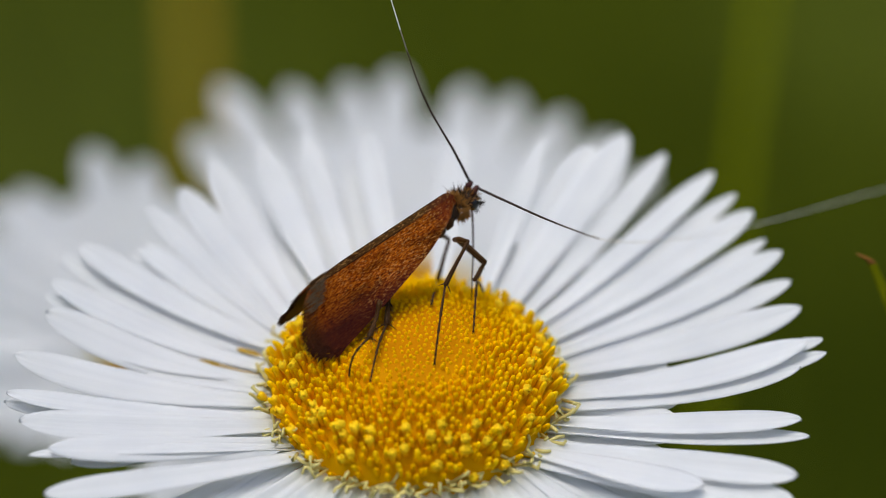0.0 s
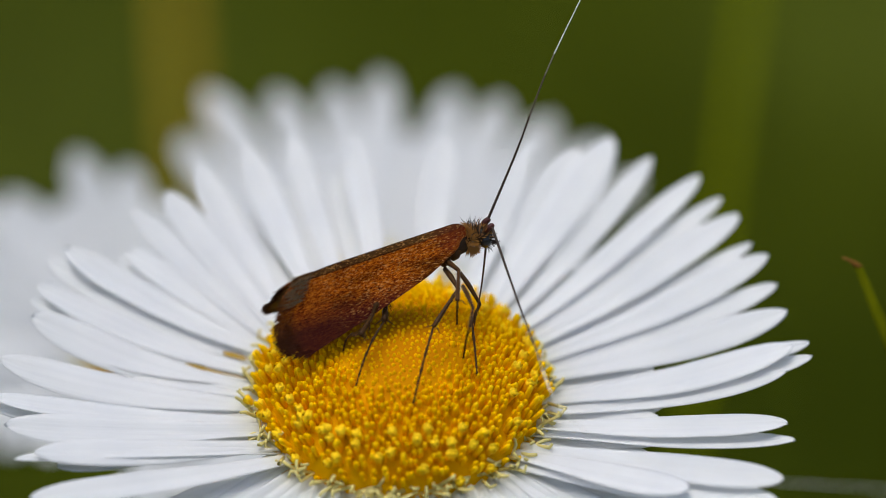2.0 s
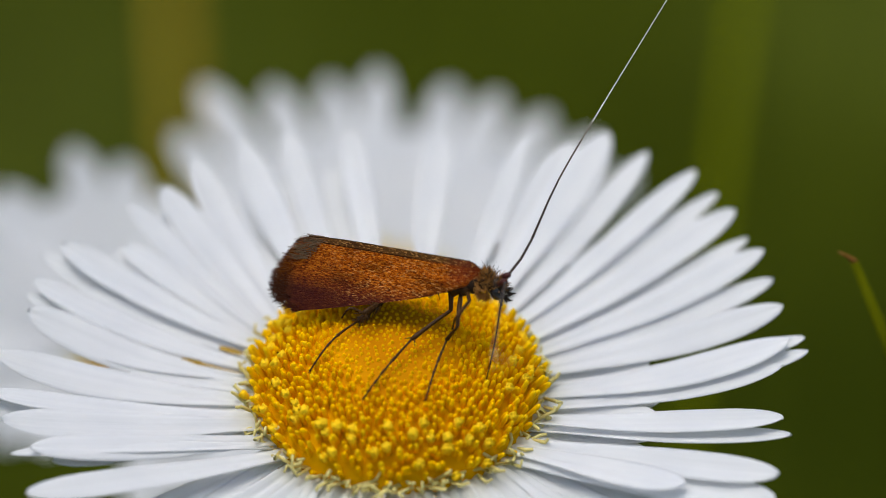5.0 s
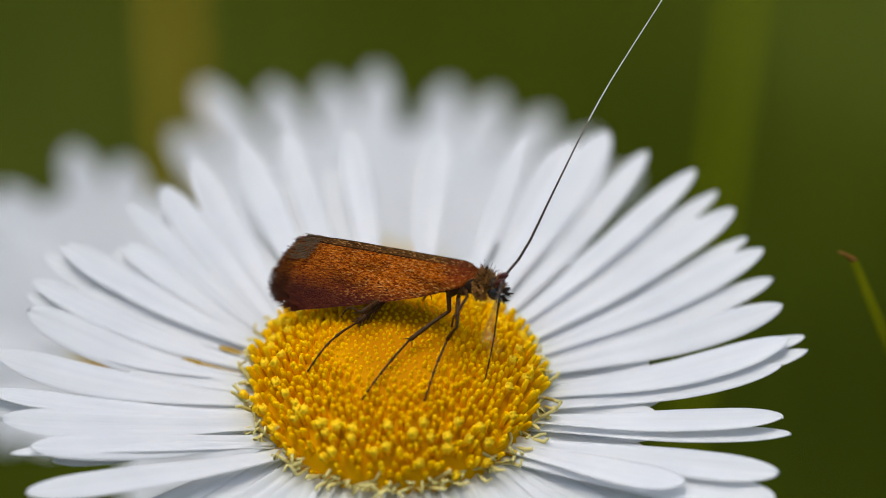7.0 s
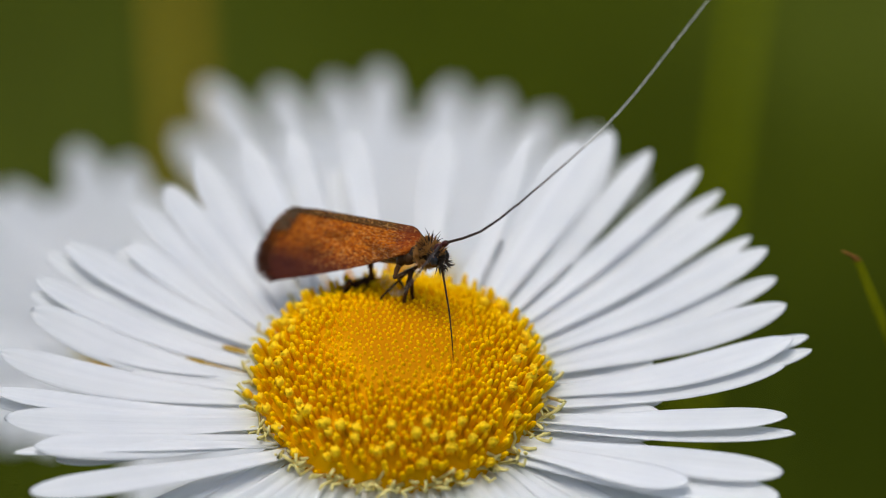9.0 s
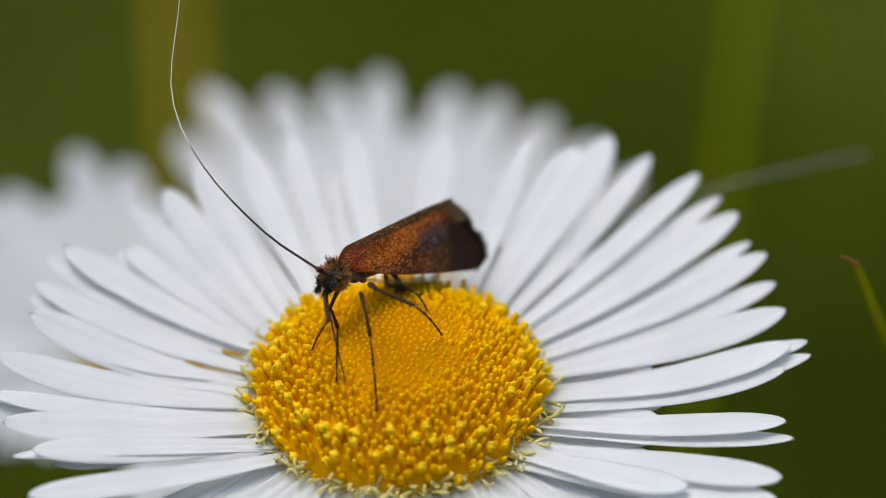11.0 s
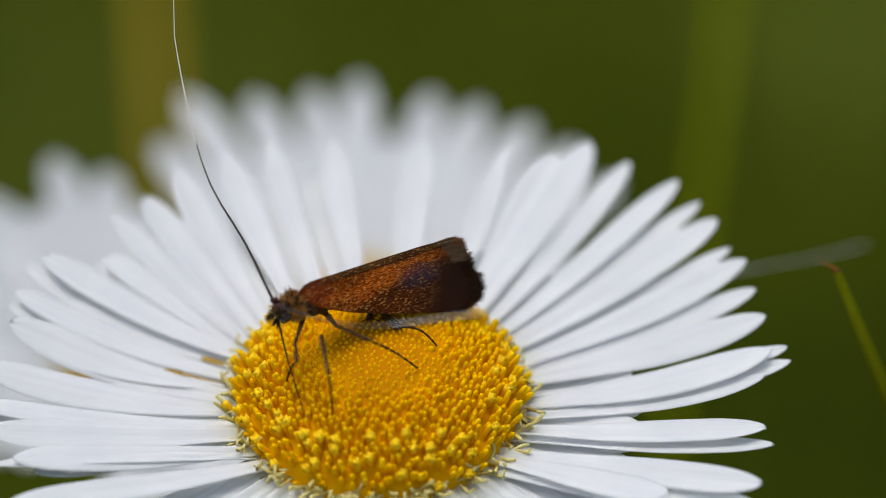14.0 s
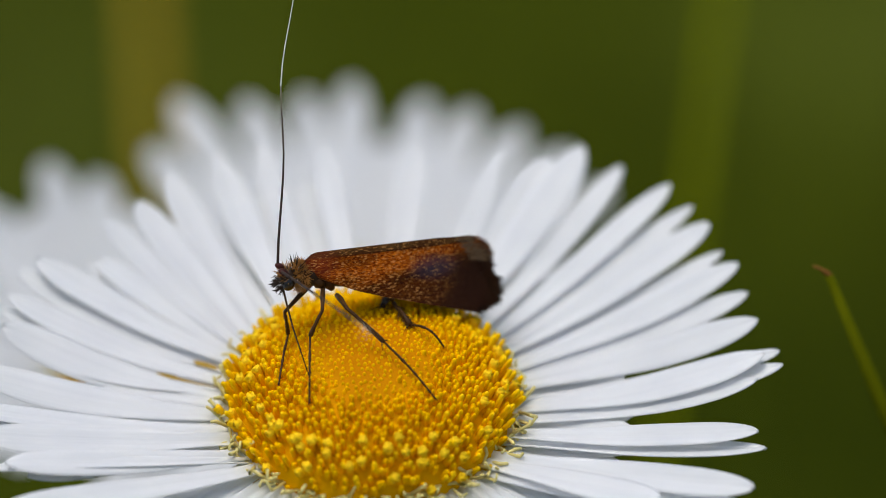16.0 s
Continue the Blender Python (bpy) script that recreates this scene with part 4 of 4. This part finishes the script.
            (1, 3.10, 2.02, 3.88, 2.93, 0.95, 3.67, 3.27, -1.78, 2.74), (1.5, 3.30, 1.15, 4.55, 2.94, 1.14, 3.51, 3.08, -1.67, 2.83),
            (2, 3.15, 1.05, 4.09, 2.84, 1.16, 3.04, 3.02, -1.73, 2.84), (2.5, 2.75, 1.13, 3.58, 2.63, 1.98, 2.39, 2.65, -0.84, 3.08),
            (3, 1.87, -0.95, 5.77, 1.89, -1.66, 4.92, 1.16, -3.46, 2.77), (3.5, 2.37, -1.09, 4.40, 1.96, -0.76, 3.52, 1.17, -3.45, 2.78),
            (7, 2.37, -1.29, 4.54, 2.03, -0.92, 3.64, 1.14, -3.53, 2.74), (7.5, 2.15, -1.16, 4.45, 1.75, -0.76, 3.55, 1.17, -3.49, 2.76),
            (8, 2.09, -1.13, 4.35, 1.76, -0.79, 3.42, 1.17, -3.55, 2.74), (8.5, 1.33, -0.40, 5.19, 1.50, -1.10, 4.35, 1.18, -3.50, 2.76),
            (8.7, 1.19, 1.38, 3.51, 0.97, 1.18, 2.46, 0.97, 0.18, 2.58), (9.2, 0.07, 1.57, 3.55, -0.17, 1.55, 2.48, -0.50, 0.60, 2.50),
            (9.8, -1.16, 1.59, 3.49, -1.32, 1.75, 2.42, -2.04, 1.05, 2.36), (10.3, -2.03, 1.39, 3.37, -2.10, 1.62, 2.31, -3.03, 1.24, 2.22),
            (10.8, -2.58, 1.31, 3.29, -2.58, 1.56, 2.23, -3.58, 1.48, 2.14), (11, -2.68, 0.56, 4.22, -2.40, 0.59, 3.16, -2.40, -2.30, 2.90),
            (11.5, -3.28, 1.14, 3.89, -3.13, 1.28, 2.81, -3.57, -1.58, 2.66), (12, -3.46, -1.83, 5.07, -3.30, -2.91, 5.21, -3.58, -1.55, 2.66),
            (12.5, -3.45, -1.99, 5.25, -3.19, -3.05, 5.12, -3.58, -1.58, 2.65), (13.5, -3.36, -2.29, 5.16, -3.15, -3.34, 4.94, -3.56, -1.59, 2.66),
            (14, -3.19, -2.10, 5.03, -3.11, -3.19, 5.02, -3.58, -1.58, 2.65), (14.5, -3.21, -2.54, 4.34, -3.21, -3.58, 4.71, -3.62, -1.60, 2.63),
            (15, -3.17, -2.33, 5.07, -3.12, -3.41, 4.87, -3.57, -1.59, 2.66), (15.5, -3.07, -2.43, 4.53, -3.11, -3.49, 4.83, -3.54, -1.61, 2.66),
            (16, -3.40, 1.34, 3.92, -3.28, 1.28, 2.83, -3.60, -1.59, 2.64),
        ],
        (1, "hind"): [
            (0, -1.44, 0.15, 4.12, -1.73, -1.17, 4.05, -2.52, -2.15, 2.91), (0.5, -1.47, 0.16, 4.16, -1.81, -1.14, 4.08, -2.53, -2.14, 2.91),
            (1, -1.12, 0.01, 4.36, -1.71, -1.16, 4.05, -2.53, -2.13, 2.91), (1.5, -1.09, 0.01, 4.25, -1.69, -1.18, 4.03, -2.53, -2.14, 2.91),
            (2, -1.07, -0.12, 4.53, -1.51, -1.40, 4.58, -2.22, -0.72, 3.20), (2.5, -1.32, 0.86, 4.16, -1.71, -0.41, 4.44, -2.38, 0.52, 3.18),
            (3, -0.84, 1.15, 4.06, -1.45, -0.01, 4.37, -2.17, 0.98, 3.19), (3.5, -0.36, 1.06, 4.15, -1.20, 0.00, 4.24, -2.13, 0.97, 3.20),
            (6.5, -0.33, 0.86, 4.33, -1.32, -0.05, 4.27, -2.15, 0.98, 3.20), (8, -0.56, 1.05, 4.16, -1.34, -0.04, 4.31, -2.15, 0.97, 3.20),
            (8.5, -1.24, 1.25, 3.97, -1.77, 0.09, 4.40, -2.34, 1.07, 3.14), (8.7, -1.10, 3.39, 2.45, -1.45, 3.78, 1.68, -1.71, 4.69, 0.64),
            (9.2, -1.44, 4.29, 2.69, -1.63, 4.85, 1.97, -1.56, 5.88, 1.02), (9.8, -1.22, 4.74, 2.84, -1.10, 5.38, 2.16, -0.52, 6.32, 1.31),
            (10.3, -0.91, 4.35, 2.79, -0.55, 4.91, 2.13, 0.36, 5.58, 1.30), (10.8, -0.62, 3.81, 2.76, -0.11, 4.24, 2.11, 0.96, 4.62, 1.29),
            (11, -0.47, 4.01, 3.55, 0.14, 2.82, 3.37, 1.16, 1.46, 3.30), (11.5, 0.42, 2.19, 3.32, 1.42, 1.29, 3.21, 2.30, -0.16, 3.21),
            (12, -0.31, 0.70, 4.46, 0.76, 0.15, 3.84, 2.31, -0.14, 3.21), (13, -0.36, 0.60, 4.23, 0.74, 0.36, 3.49, 2.34, -0.14, 3.20),
            (13.5, -0.20, 1.36, 3.93, 0.84, 0.66, 3.42, 2.34, -0.11, 3.20), (14, -0.21, 1.43, 3.95, 0.84, 0.77, 3.42, 2.28, -0.12, 3.22),
            (14.5, 0.15, 0.51, 4.13, 1.28, 0.62, 3.41, 2.90, 0.25, 3.05), (15, 0.16, 0.97, 4.11, 1.28, 0.73, 3.40, 2.87, 0.24, 3.05),
            (15.5, 0.26, 0.51, 4.26, 1.30, 0.58, 3.39, 2.92, 0.23, 3.04), (16, 0.88, 2.44, 3.49, 1.57, 1.30, 3.29, 2.87, 0.22, 3.06),
        ],
        (1, "mid"): [
            (0, 1.40, 5.17, 3.85, 0.92, 4.71, 2.02, 0.69, 1.78, 3.29), (0.5, 1.22, 4.10, 4.10, 1.02, 4.81, 2.30, 0.68, 1.79, 3.29),
            (1, 1.87, 3.61, 3.74, 1.46, 4.68, 2.16, 0.72, 1.78, 3.29), (1.5, 1.93, 3.56, 3.62, 1.42, 4.54, 2.02, 0.68, 1.71, 3.31),
            (2, 2.31, 1.10, 5.78, 2.24, -0.85, 5.84, 2.25, 0.93, 3.18), (2.5, 2.42, 1.08, 5.61, 2.14, -0.84, 5.82, 2.22, 0.97, 3.18),
            (3, 2.49, 2.22, 4.39, 1.57, 2.71, 2.87, 1.37, 3.69, 1.82), (8.5, 1.80, 1.84, 4.34, 0.92, 2.24, 2.77, 0.81, 3.12, 1.63),
            (8.7, 1.29, 2.70, 4.23, 0.55, 2.99, 2.57, 0.57, 3.74, 1.34), (9.2, 0.57, 2.72, 4.39, -0.00, 3.38, 2.77, 0.29, 4.20, 1.61),
            (9.8, -0.23, 2.33, 4.44, -0.36, 3.28, 2.86, 0.33, 3.95, 1.78), (10.8, -1.43, 1.28, 4.28, -0.88, 2.13, 2.74, 0.11, 2.24, 1.69),
            (11, -0.85, -0.14, 5.75, 0.61, -1.41, 6.00, 1.71, -0.03, 3.33), (11.5, -1.30, -0.50, 5.69, -0.23, -2.12, 5.84, 1.55, -1.62, 3.23),
            (12, -2.56, -1.01, 4.46, -1.02, -2.10, 4.95, 1.61, -1.54, 3.23), (12.5, -2.40, -1.01, 4.43, -0.99, -2.22, 5.02, 1.58, -1.55, 3.23),
            (13, -2.50, -1.05, 4.44, -1.03, -2.21, 4.98, 1.56, -1.54, 3.24), (13.5, -1.88, -1.12, 4.78, -0.60, -2.47, 5.40, 1.56, -1.55, 3.23),
            (14, -1.63, -1.08, 5.04, -0.43, -2.52, 5.56, 1.54, -1.53, 3.24), (14.5, -2.37, -1.59, 4.66, -0.77, -2.58, 5.18, 1.55, -1.56, 3.23),
            (15, -1.68, -1.22, 4.95, -0.41, -2.58, 5.53, 1.55, -1.52, 3.24), (15.5, -1.56, -1.97, 4.73, 0.16, -2.89, 4.85, 2.57, -2.62, 2.76),
            (16, -0.92, 0.43, 4.85, 0.53, -0.39, 3.82, 2.55, -2.63, 2.77),
        ],
        (1, "fore"): [
            (0, 2.75, 3.14, 4.28, 2.40, 2.09, 4.26, 2.77, 3.98, 2.09), (1, 3.19, 0.98, 4.78, 2.85, -0.02, 5.08, 3.21, 1.70, 2.78),
            (2, 2.85, -1.24, 5.82, 2.71, -2.33, 5.70, 2.49, -1.06, 3.11), (3, 2.87, 0.30, 5.57, 2.53, -0.75, 5.48, 2.25, 0.98, 3.17),
            (3.5, 2.89, -0.49, 5.38, 2.45, -1.50, 5.40, 2.30, 0.39, 3.20), (4, 2.87, -0.62, 5.36, 2.40, -1.62, 5.42, 2.22, 0.27, 3.23),
            (6.5, 2.87, -0.63, 5.44, 2.40, -1.63, 5.41, 2.26, 0.26, 3.22), (7.5, 2.74, -0.46, 5.58, 2.31, -1.45, 5.38, 2.16, 0.49, 3.23),
            (8, 2.64, -0.44, 5.42, 2.27, -1.47, 5.33, 2.18, 0.52, 3.23), (8.5, 2.51, 0.05, 5.38, 2.24, -1.01, 5.40, 2.14, 0.88, 3.21),
            (8.7, 1.70, 2.18, 3.30, 1.54, 2.07, 2.23, 2.42, 2.48, 1.99), (9.2, 0.81, 2.19, 3.41, 0.65, 2.23, 2.34, 1.62, 2.36, 2.13),
            (9.8, -0.21, 1.81, 3.42, -0.28, 1.99, 2.35, 0.66, 1.68, 2.17), (10.3, -1.07, 1.24, 3.32, -1.04, 1.46, 2.26, -0.28, 0.82, 2.08),
            (10.8, -1.71, 0.88, 3.24, -1.61, 1.09, 2.18, -1.07, 0.26, 2.00), (11, -1.29, -1.26, 5.71, -1.07, -1.95, 4.88, -0.80, -3.80, 2.67),
            (11.5, -1.64, -1.31, 5.67, -1.50, -2.01, 4.83, -0.79, -3.81, 2.67), (12, -3.10, -2.03, 5.32, -3.20, -3.08, 5.00, -3.79, -2.82, 2.18),
            (12.5, -2.77, -3.07, 5.56, -2.33, -4.06, 5.38, -1.76, -3.70, 2.56), (13, -2.81, -3.12, 5.53, -2.35, -4.11, 5.40, -1.73, -3.62, 2.60),
            (13.5, -2.27, -3.07, 5.28, -2.05, -4.13, 5.44, -1.71, -3.62, 2.61), (14, -1.99, -3.29, 5.18, -1.87, -4.35, 5.41, -1.76, -3.58, 2.61),
            (14.5, -2.20, -3.27, 5.73, -1.93, -4.23, 5.27, -1.60, -4.10, 2.39), (15, -1.81, -1.78, 4.78, -1.57, -2.77, 4.37, -0.78, -4.58, 2.23),
            (15.5, -1.79, -3.63, 5.12, -1.39, -4.65, 5.05, -0.73, -4.60, 2.23), (16, -1.89, 0.41, 4.76, -2.37, -0.22, 4.01, -2.38, -2.84, 2.75),
        ],
    }
    for (s, kind), table in steps.items():
        thigh_rows, shin_rows, foot_rows = leg_rows(moth_rows, s, kind, table)
        for ob, rows in zip(LEGS[s, kind], (thigh_rows, shin_rows, foot_rows)):
            walk(ob, rows)
        for spur in SPURS.get((s, kind), ()):
            walk(spur, shin_rows)
    # four places along each antenna: seconds, millimetres right, back and up of the disc's middle
    left = [
        (0, 1.5, 5.6, 8.2, 0.5, 6.1, 10.0, -0.2, 6.8, 11.8, -0.9, 8.0, 13.7),
        (0.5, 1.7, 6.1, 8.9, 1.3, 6.4, 10.4, 1.0, 7.0, 12.0, 0.9, 8.1, 13.8),
        (1, 3.3, 5.0, 8.3, 3.3, 5.8, 10.1, 3.4, 6.6, 11.7, 4.0, 8.1, 13.8),
        (1.5, 3.6, 4.9, 8.5, 3.6, 6.2, 10.7, 3.7, 7.1, 12.4, 4.1, 8.1, 13.8),
        (2, 4.6, 4.7, 8.9, 5.1, 5.4, 10.1, 5.9, 6.6, 11.8, 7.1, 8.1, 13.8),
        (2.5, 6.6, 3.1, 7.3, 10.0, 3.9, 9.3, 13.1, 4.5, 11.5, 18.9, 5.7, 14.7),
        (3, 8.1, 2.1, 7.8, 11.5, 2.7, 9.5, 15.4, 3.5, 11.9, 19.1, 4.1, 14.3),
        (3.5, 5.3, 0.3, 7.0, 6.7, 1.1, 8.8, 10.0, 2.8, 12.3, 13.5, 4.5, 16.0),
        (4, 5.2, 1.2, 6.7, 6.4, 3.2, 8.4, 8.2, 5.2, 10.4, 10.8, 8.0, 13.7),
        (6.5, 5.1, 1.0, 6.5, 6.3, 3.0, 8.3, 8.2, 5.5, 10.8, 10.6, 8.0, 13.6),
        (7, 5.1, 1.1, 6.6, 6.3, 3.0, 8.2, 8.1, 5.5, 10.7, 10.5, 8.0, 13.6),
        (7.5, 5.1, 1.6, 6.9, 5.8, 2.9, 7.9, 7.8, 5.0, 10.1, 11.3, 8.0, 13.7),
        (8, 5.0, 1.5, 6.9, 5.7, 2.7, 7.8, 7.3, 4.7, 9.7, 10.3, 8.0, 13.6),
        (8.5, 4.3, 2.2, 7.1, 5.6, 3.4, 8.3, 7.3, 4.9, 9.9, 10.1, 7.9, 13.6),
        (11, -0.1, -2.9, 8.4, 4.1, -5.5, 11.4, 10.1, -8.0, 16.5, 16.4, -10.0, 20.1),
        (11.5, -0.4, -3.5, 8.4, 4.2, -6.6, 11.5, 9.1, -10.7, 15.7, 14.4, -13.9, 18.8),
        (12, -2.2, -6.6, 9.2, -1.9, -12.1, 13.6, -1.7, -16.7, 17.4, -1.5, -22.1, 21.9),
        (12.5, -0.4, -4.4, 8.6, 3.3, -6.4, 12.0, 7.7, -9.6, 17.5, 12.2, -13.1, 22.7),
        (13, -0.7, -4.5, 8.4, 3.2, -6.2, 12.0, 8.6, -8.7, 17.8, 12.3, -12.1, 22.9),
        (13.5, -1.6, -4.1, 7.5, 1.8, -6.2, 10.1, 11.5, -9.8, 17.8, 14.9, -10.8, 20.6),
        (14, -1.6, -3.8, 7.5, 1.1, -6.0, 9.3, 13.0, -10.0, 15.0, 17.3, -11.1, 17.1),
        (14.5, -1.5, -5.5, 7.9, 1.0, -7.9, 10.3, 11.4, -12.0, 17.7, 15.0, -13.2, 20.4),
        (15, -1.1, -4.4, 7.5, 1.7, -6.7, 9.2, 12.0, -11.0, 14.8, 17.2, -12.0, 17.1),
        (15.5, -0.8, -5.8, 7.4, 1.7, -8.4, 9.6, 11.9, -13.2, 16.5, 14.9, -14.7, 18.9),
        (16, -0.3, -4.4, 8.0, -0.2, -9.9, 12.4, -0.0, -14.5, 16.2, 0.1, -20.0, 20.7),
    ]
    right = [
        (0, 5.9, 1.7, 7.3, 8.2, -1.0, 8.7, 12.1, -3.1, 11.0, 17.4, -5.3, 14.7),
        (0.5, 6.0, 1.3, 7.0, 8.3, -1.3, 8.6, 12.6, -3.3, 10.9, 17.4, -5.5, 14.7),
        (1, 5.8, -0.2, 6.4, 8.6, -3.3, 7.4, 14.5, -5.5, 9.6, 17.7, -8.1, 12.8),
        (1.5, 6.3, -1.0, 5.7, 8.3, -4.1, 6.7, 13.0, -7.3, 9.2, 17.5, -10.1, 12.3),
        (2, 5.1, -2.3, 5.2, 6.5, -6.5, 4.7, 10.3, -11.5, 6.6, 17.5, -15.0, 8.8),
        (2.5, 2.7, -1.3, 4.8, 2.4, -3.3, 4.9, 2.2, -5.9, 4.2, 2.1, -8.7, 3.3),
        (3, 2.3, -5.7, 7.4, 2.4, -11.1, 11.8, 2.4, -15.7, 15.6, 2.4, -21.1, 20.1),
        (3.5, 3.5, -6.6, 7.8, 3.5, -12.0, 12.2, 3.4, -16.6, 16.1, 3.4, -21.9, 20.6),
        (4, 3.8, -6.7, 7.6, 3.8, -12.1, 12.1, 3.7, -16.7, 15.9, 3.7, -22.1, 20.4),
        (6.5, 3.5, -6.2, 8.4, 3.5, -11.7, 12.9, 3.5, -16.3, 16.7, 3.4, -21.7, 21.1),
        (7, 3.5, -6.2, 8.4, 3.5, -11.6, 12.8, 3.4, -16.2, 16.6, 3.4, -21.6, 21.1),
        (7.5, 3.2, -6.0, 8.4, 3.2, -11.4, 12.8, 3.2, -16.0, 16.6, 3.2, -21.4, 21.1),
        (8, 2.3, -6.3, 8.0, 2.3, -11.7, 12.4, 2.4, -16.4, 16.2, 2.4, -21.7, 20.7),
        (8.5, 1.5, -5.0, 8.6, 1.6, -10.5, 13.0, 1.6, -15.1, 16.8, 1.7, -20.5, 21.3),
        (11, -5.3, 1.8, 7.1, -7.7, 3.7, 8.9, -8.9, 5.6, 10.9, -8.6, 8.0, 13.7),
        (11.5, -4.6, 2.5, 7.8, -5.4, 4.0, 9.2, -5.8, 6.1, 11.4, -5.2, 8.2, 13.7),
        (12, -5.2, 0.8, 7.2, -6.2, 3.8, 9.6, -6.8, 6.2, 11.6, -6.6, 8.3, 13.7),
        (12.5, -5.5, 0.7, 7.2, -6.3, 2.9, 8.6, -7.3, 6.6, 12.1, -7.1, 8.3, 13.7),
        (13, -5.5, 0.7, 7.2, -6.3, 2.9, 8.6, -7.2, 6.5, 12.0, -7.2, 8.3, 13.7),
        (13.5, -6.1, 1.3, 7.4, -8.4, 4.3, 10.1, -9.2, 6.2, 11.7, -9.4, 8.2, 13.8),
        (14, -5.2, 1.2, 7.4, -6.8, 3.5, 9.2, -7.9, 6.9, 12.5, -8.0, 8.3, 13.9),
        (14.5, -5.9, -0.0, 7.1, -7.8, 2.6, 8.7, -9.9, 6.7, 12.4, -10.0, 8.4, 13.9),
        (15, -5.3, 0.5, 7.0, -7.2, 3.0, 8.9, -8.9, 6.7, 12.2, -9.0, 8.4, 14.0),
        (15.5, -5.7, 0.3, 7.3, -7.7, 3.2, 9.3, -9.0, 5.8, 11.2, -9.5, 8.5, 13.9),
        (16, -3.6, 2.5, 6.8, -3.4, 4.5, 9.1, -3.5, 6.5, 11.6, -3.0, 8.5, 14.0),
    ]
    for s, shape in ((1, left), (-1, right)):
        for link, rows in zip(FEELERS[s][1], feeler_rows(moth_rows, s, shape)):
            walk(link, rows)
    # the florets into which the proboscis reaches
    tips = [
        (0, 2.27, 1.94, 3.02), (0.5, 3.03, 0.65, 2.98), (1, 3.67, 1.24, 2.67), (1.5, 3.69, 1.28, 2.66), (2, 2.74, -0.61, 3.08),
        (2.5, 2.93, -1.76, 2.87), (3, 3.30, -2.27, 2.61), (3.5, 3.63, -1.69, 2.61), (4, 3.54, -1.80, 2.63), (6.5, 3.56, -1.81, 2.61),
        (7, 3.52, -1.78, 2.64), (7.5, 3.31, -2.04, 2.66), (8, 3.31, -1.94, 2.69), (8.5, 3.40, -2.64, 2.44), (11, -1.90, -3.15, 2.76),
        (11.5, -2.61, -3.22, 2.53), (12, -3.82, -2.88, 2.14), (12.5, -3.89, -2.63, 2.20), (13, -3.94, -2.62, 2.17), (13.5, -2.59, -3.68, 2.33),
        (14, -2.75, -3.71, 2.25), (14.5, -2.57, -3.72, 2.32), (15, -2.58, -3.40, 2.47), (15.5, -2.56, -3.42, 2.46), (16, -2.32, -1.93, 3.01),
    ]
    root = Vector((0.85, 0, -1.30)) * MM
    walk(PROBOSCIS, [(t, frame_of(root, m.inverted() @ FLOWER @ (Vector(between(tips, t)) * MM) - root, Vector((1, 0, 0)))) for t, m in moth_rows])


motions()
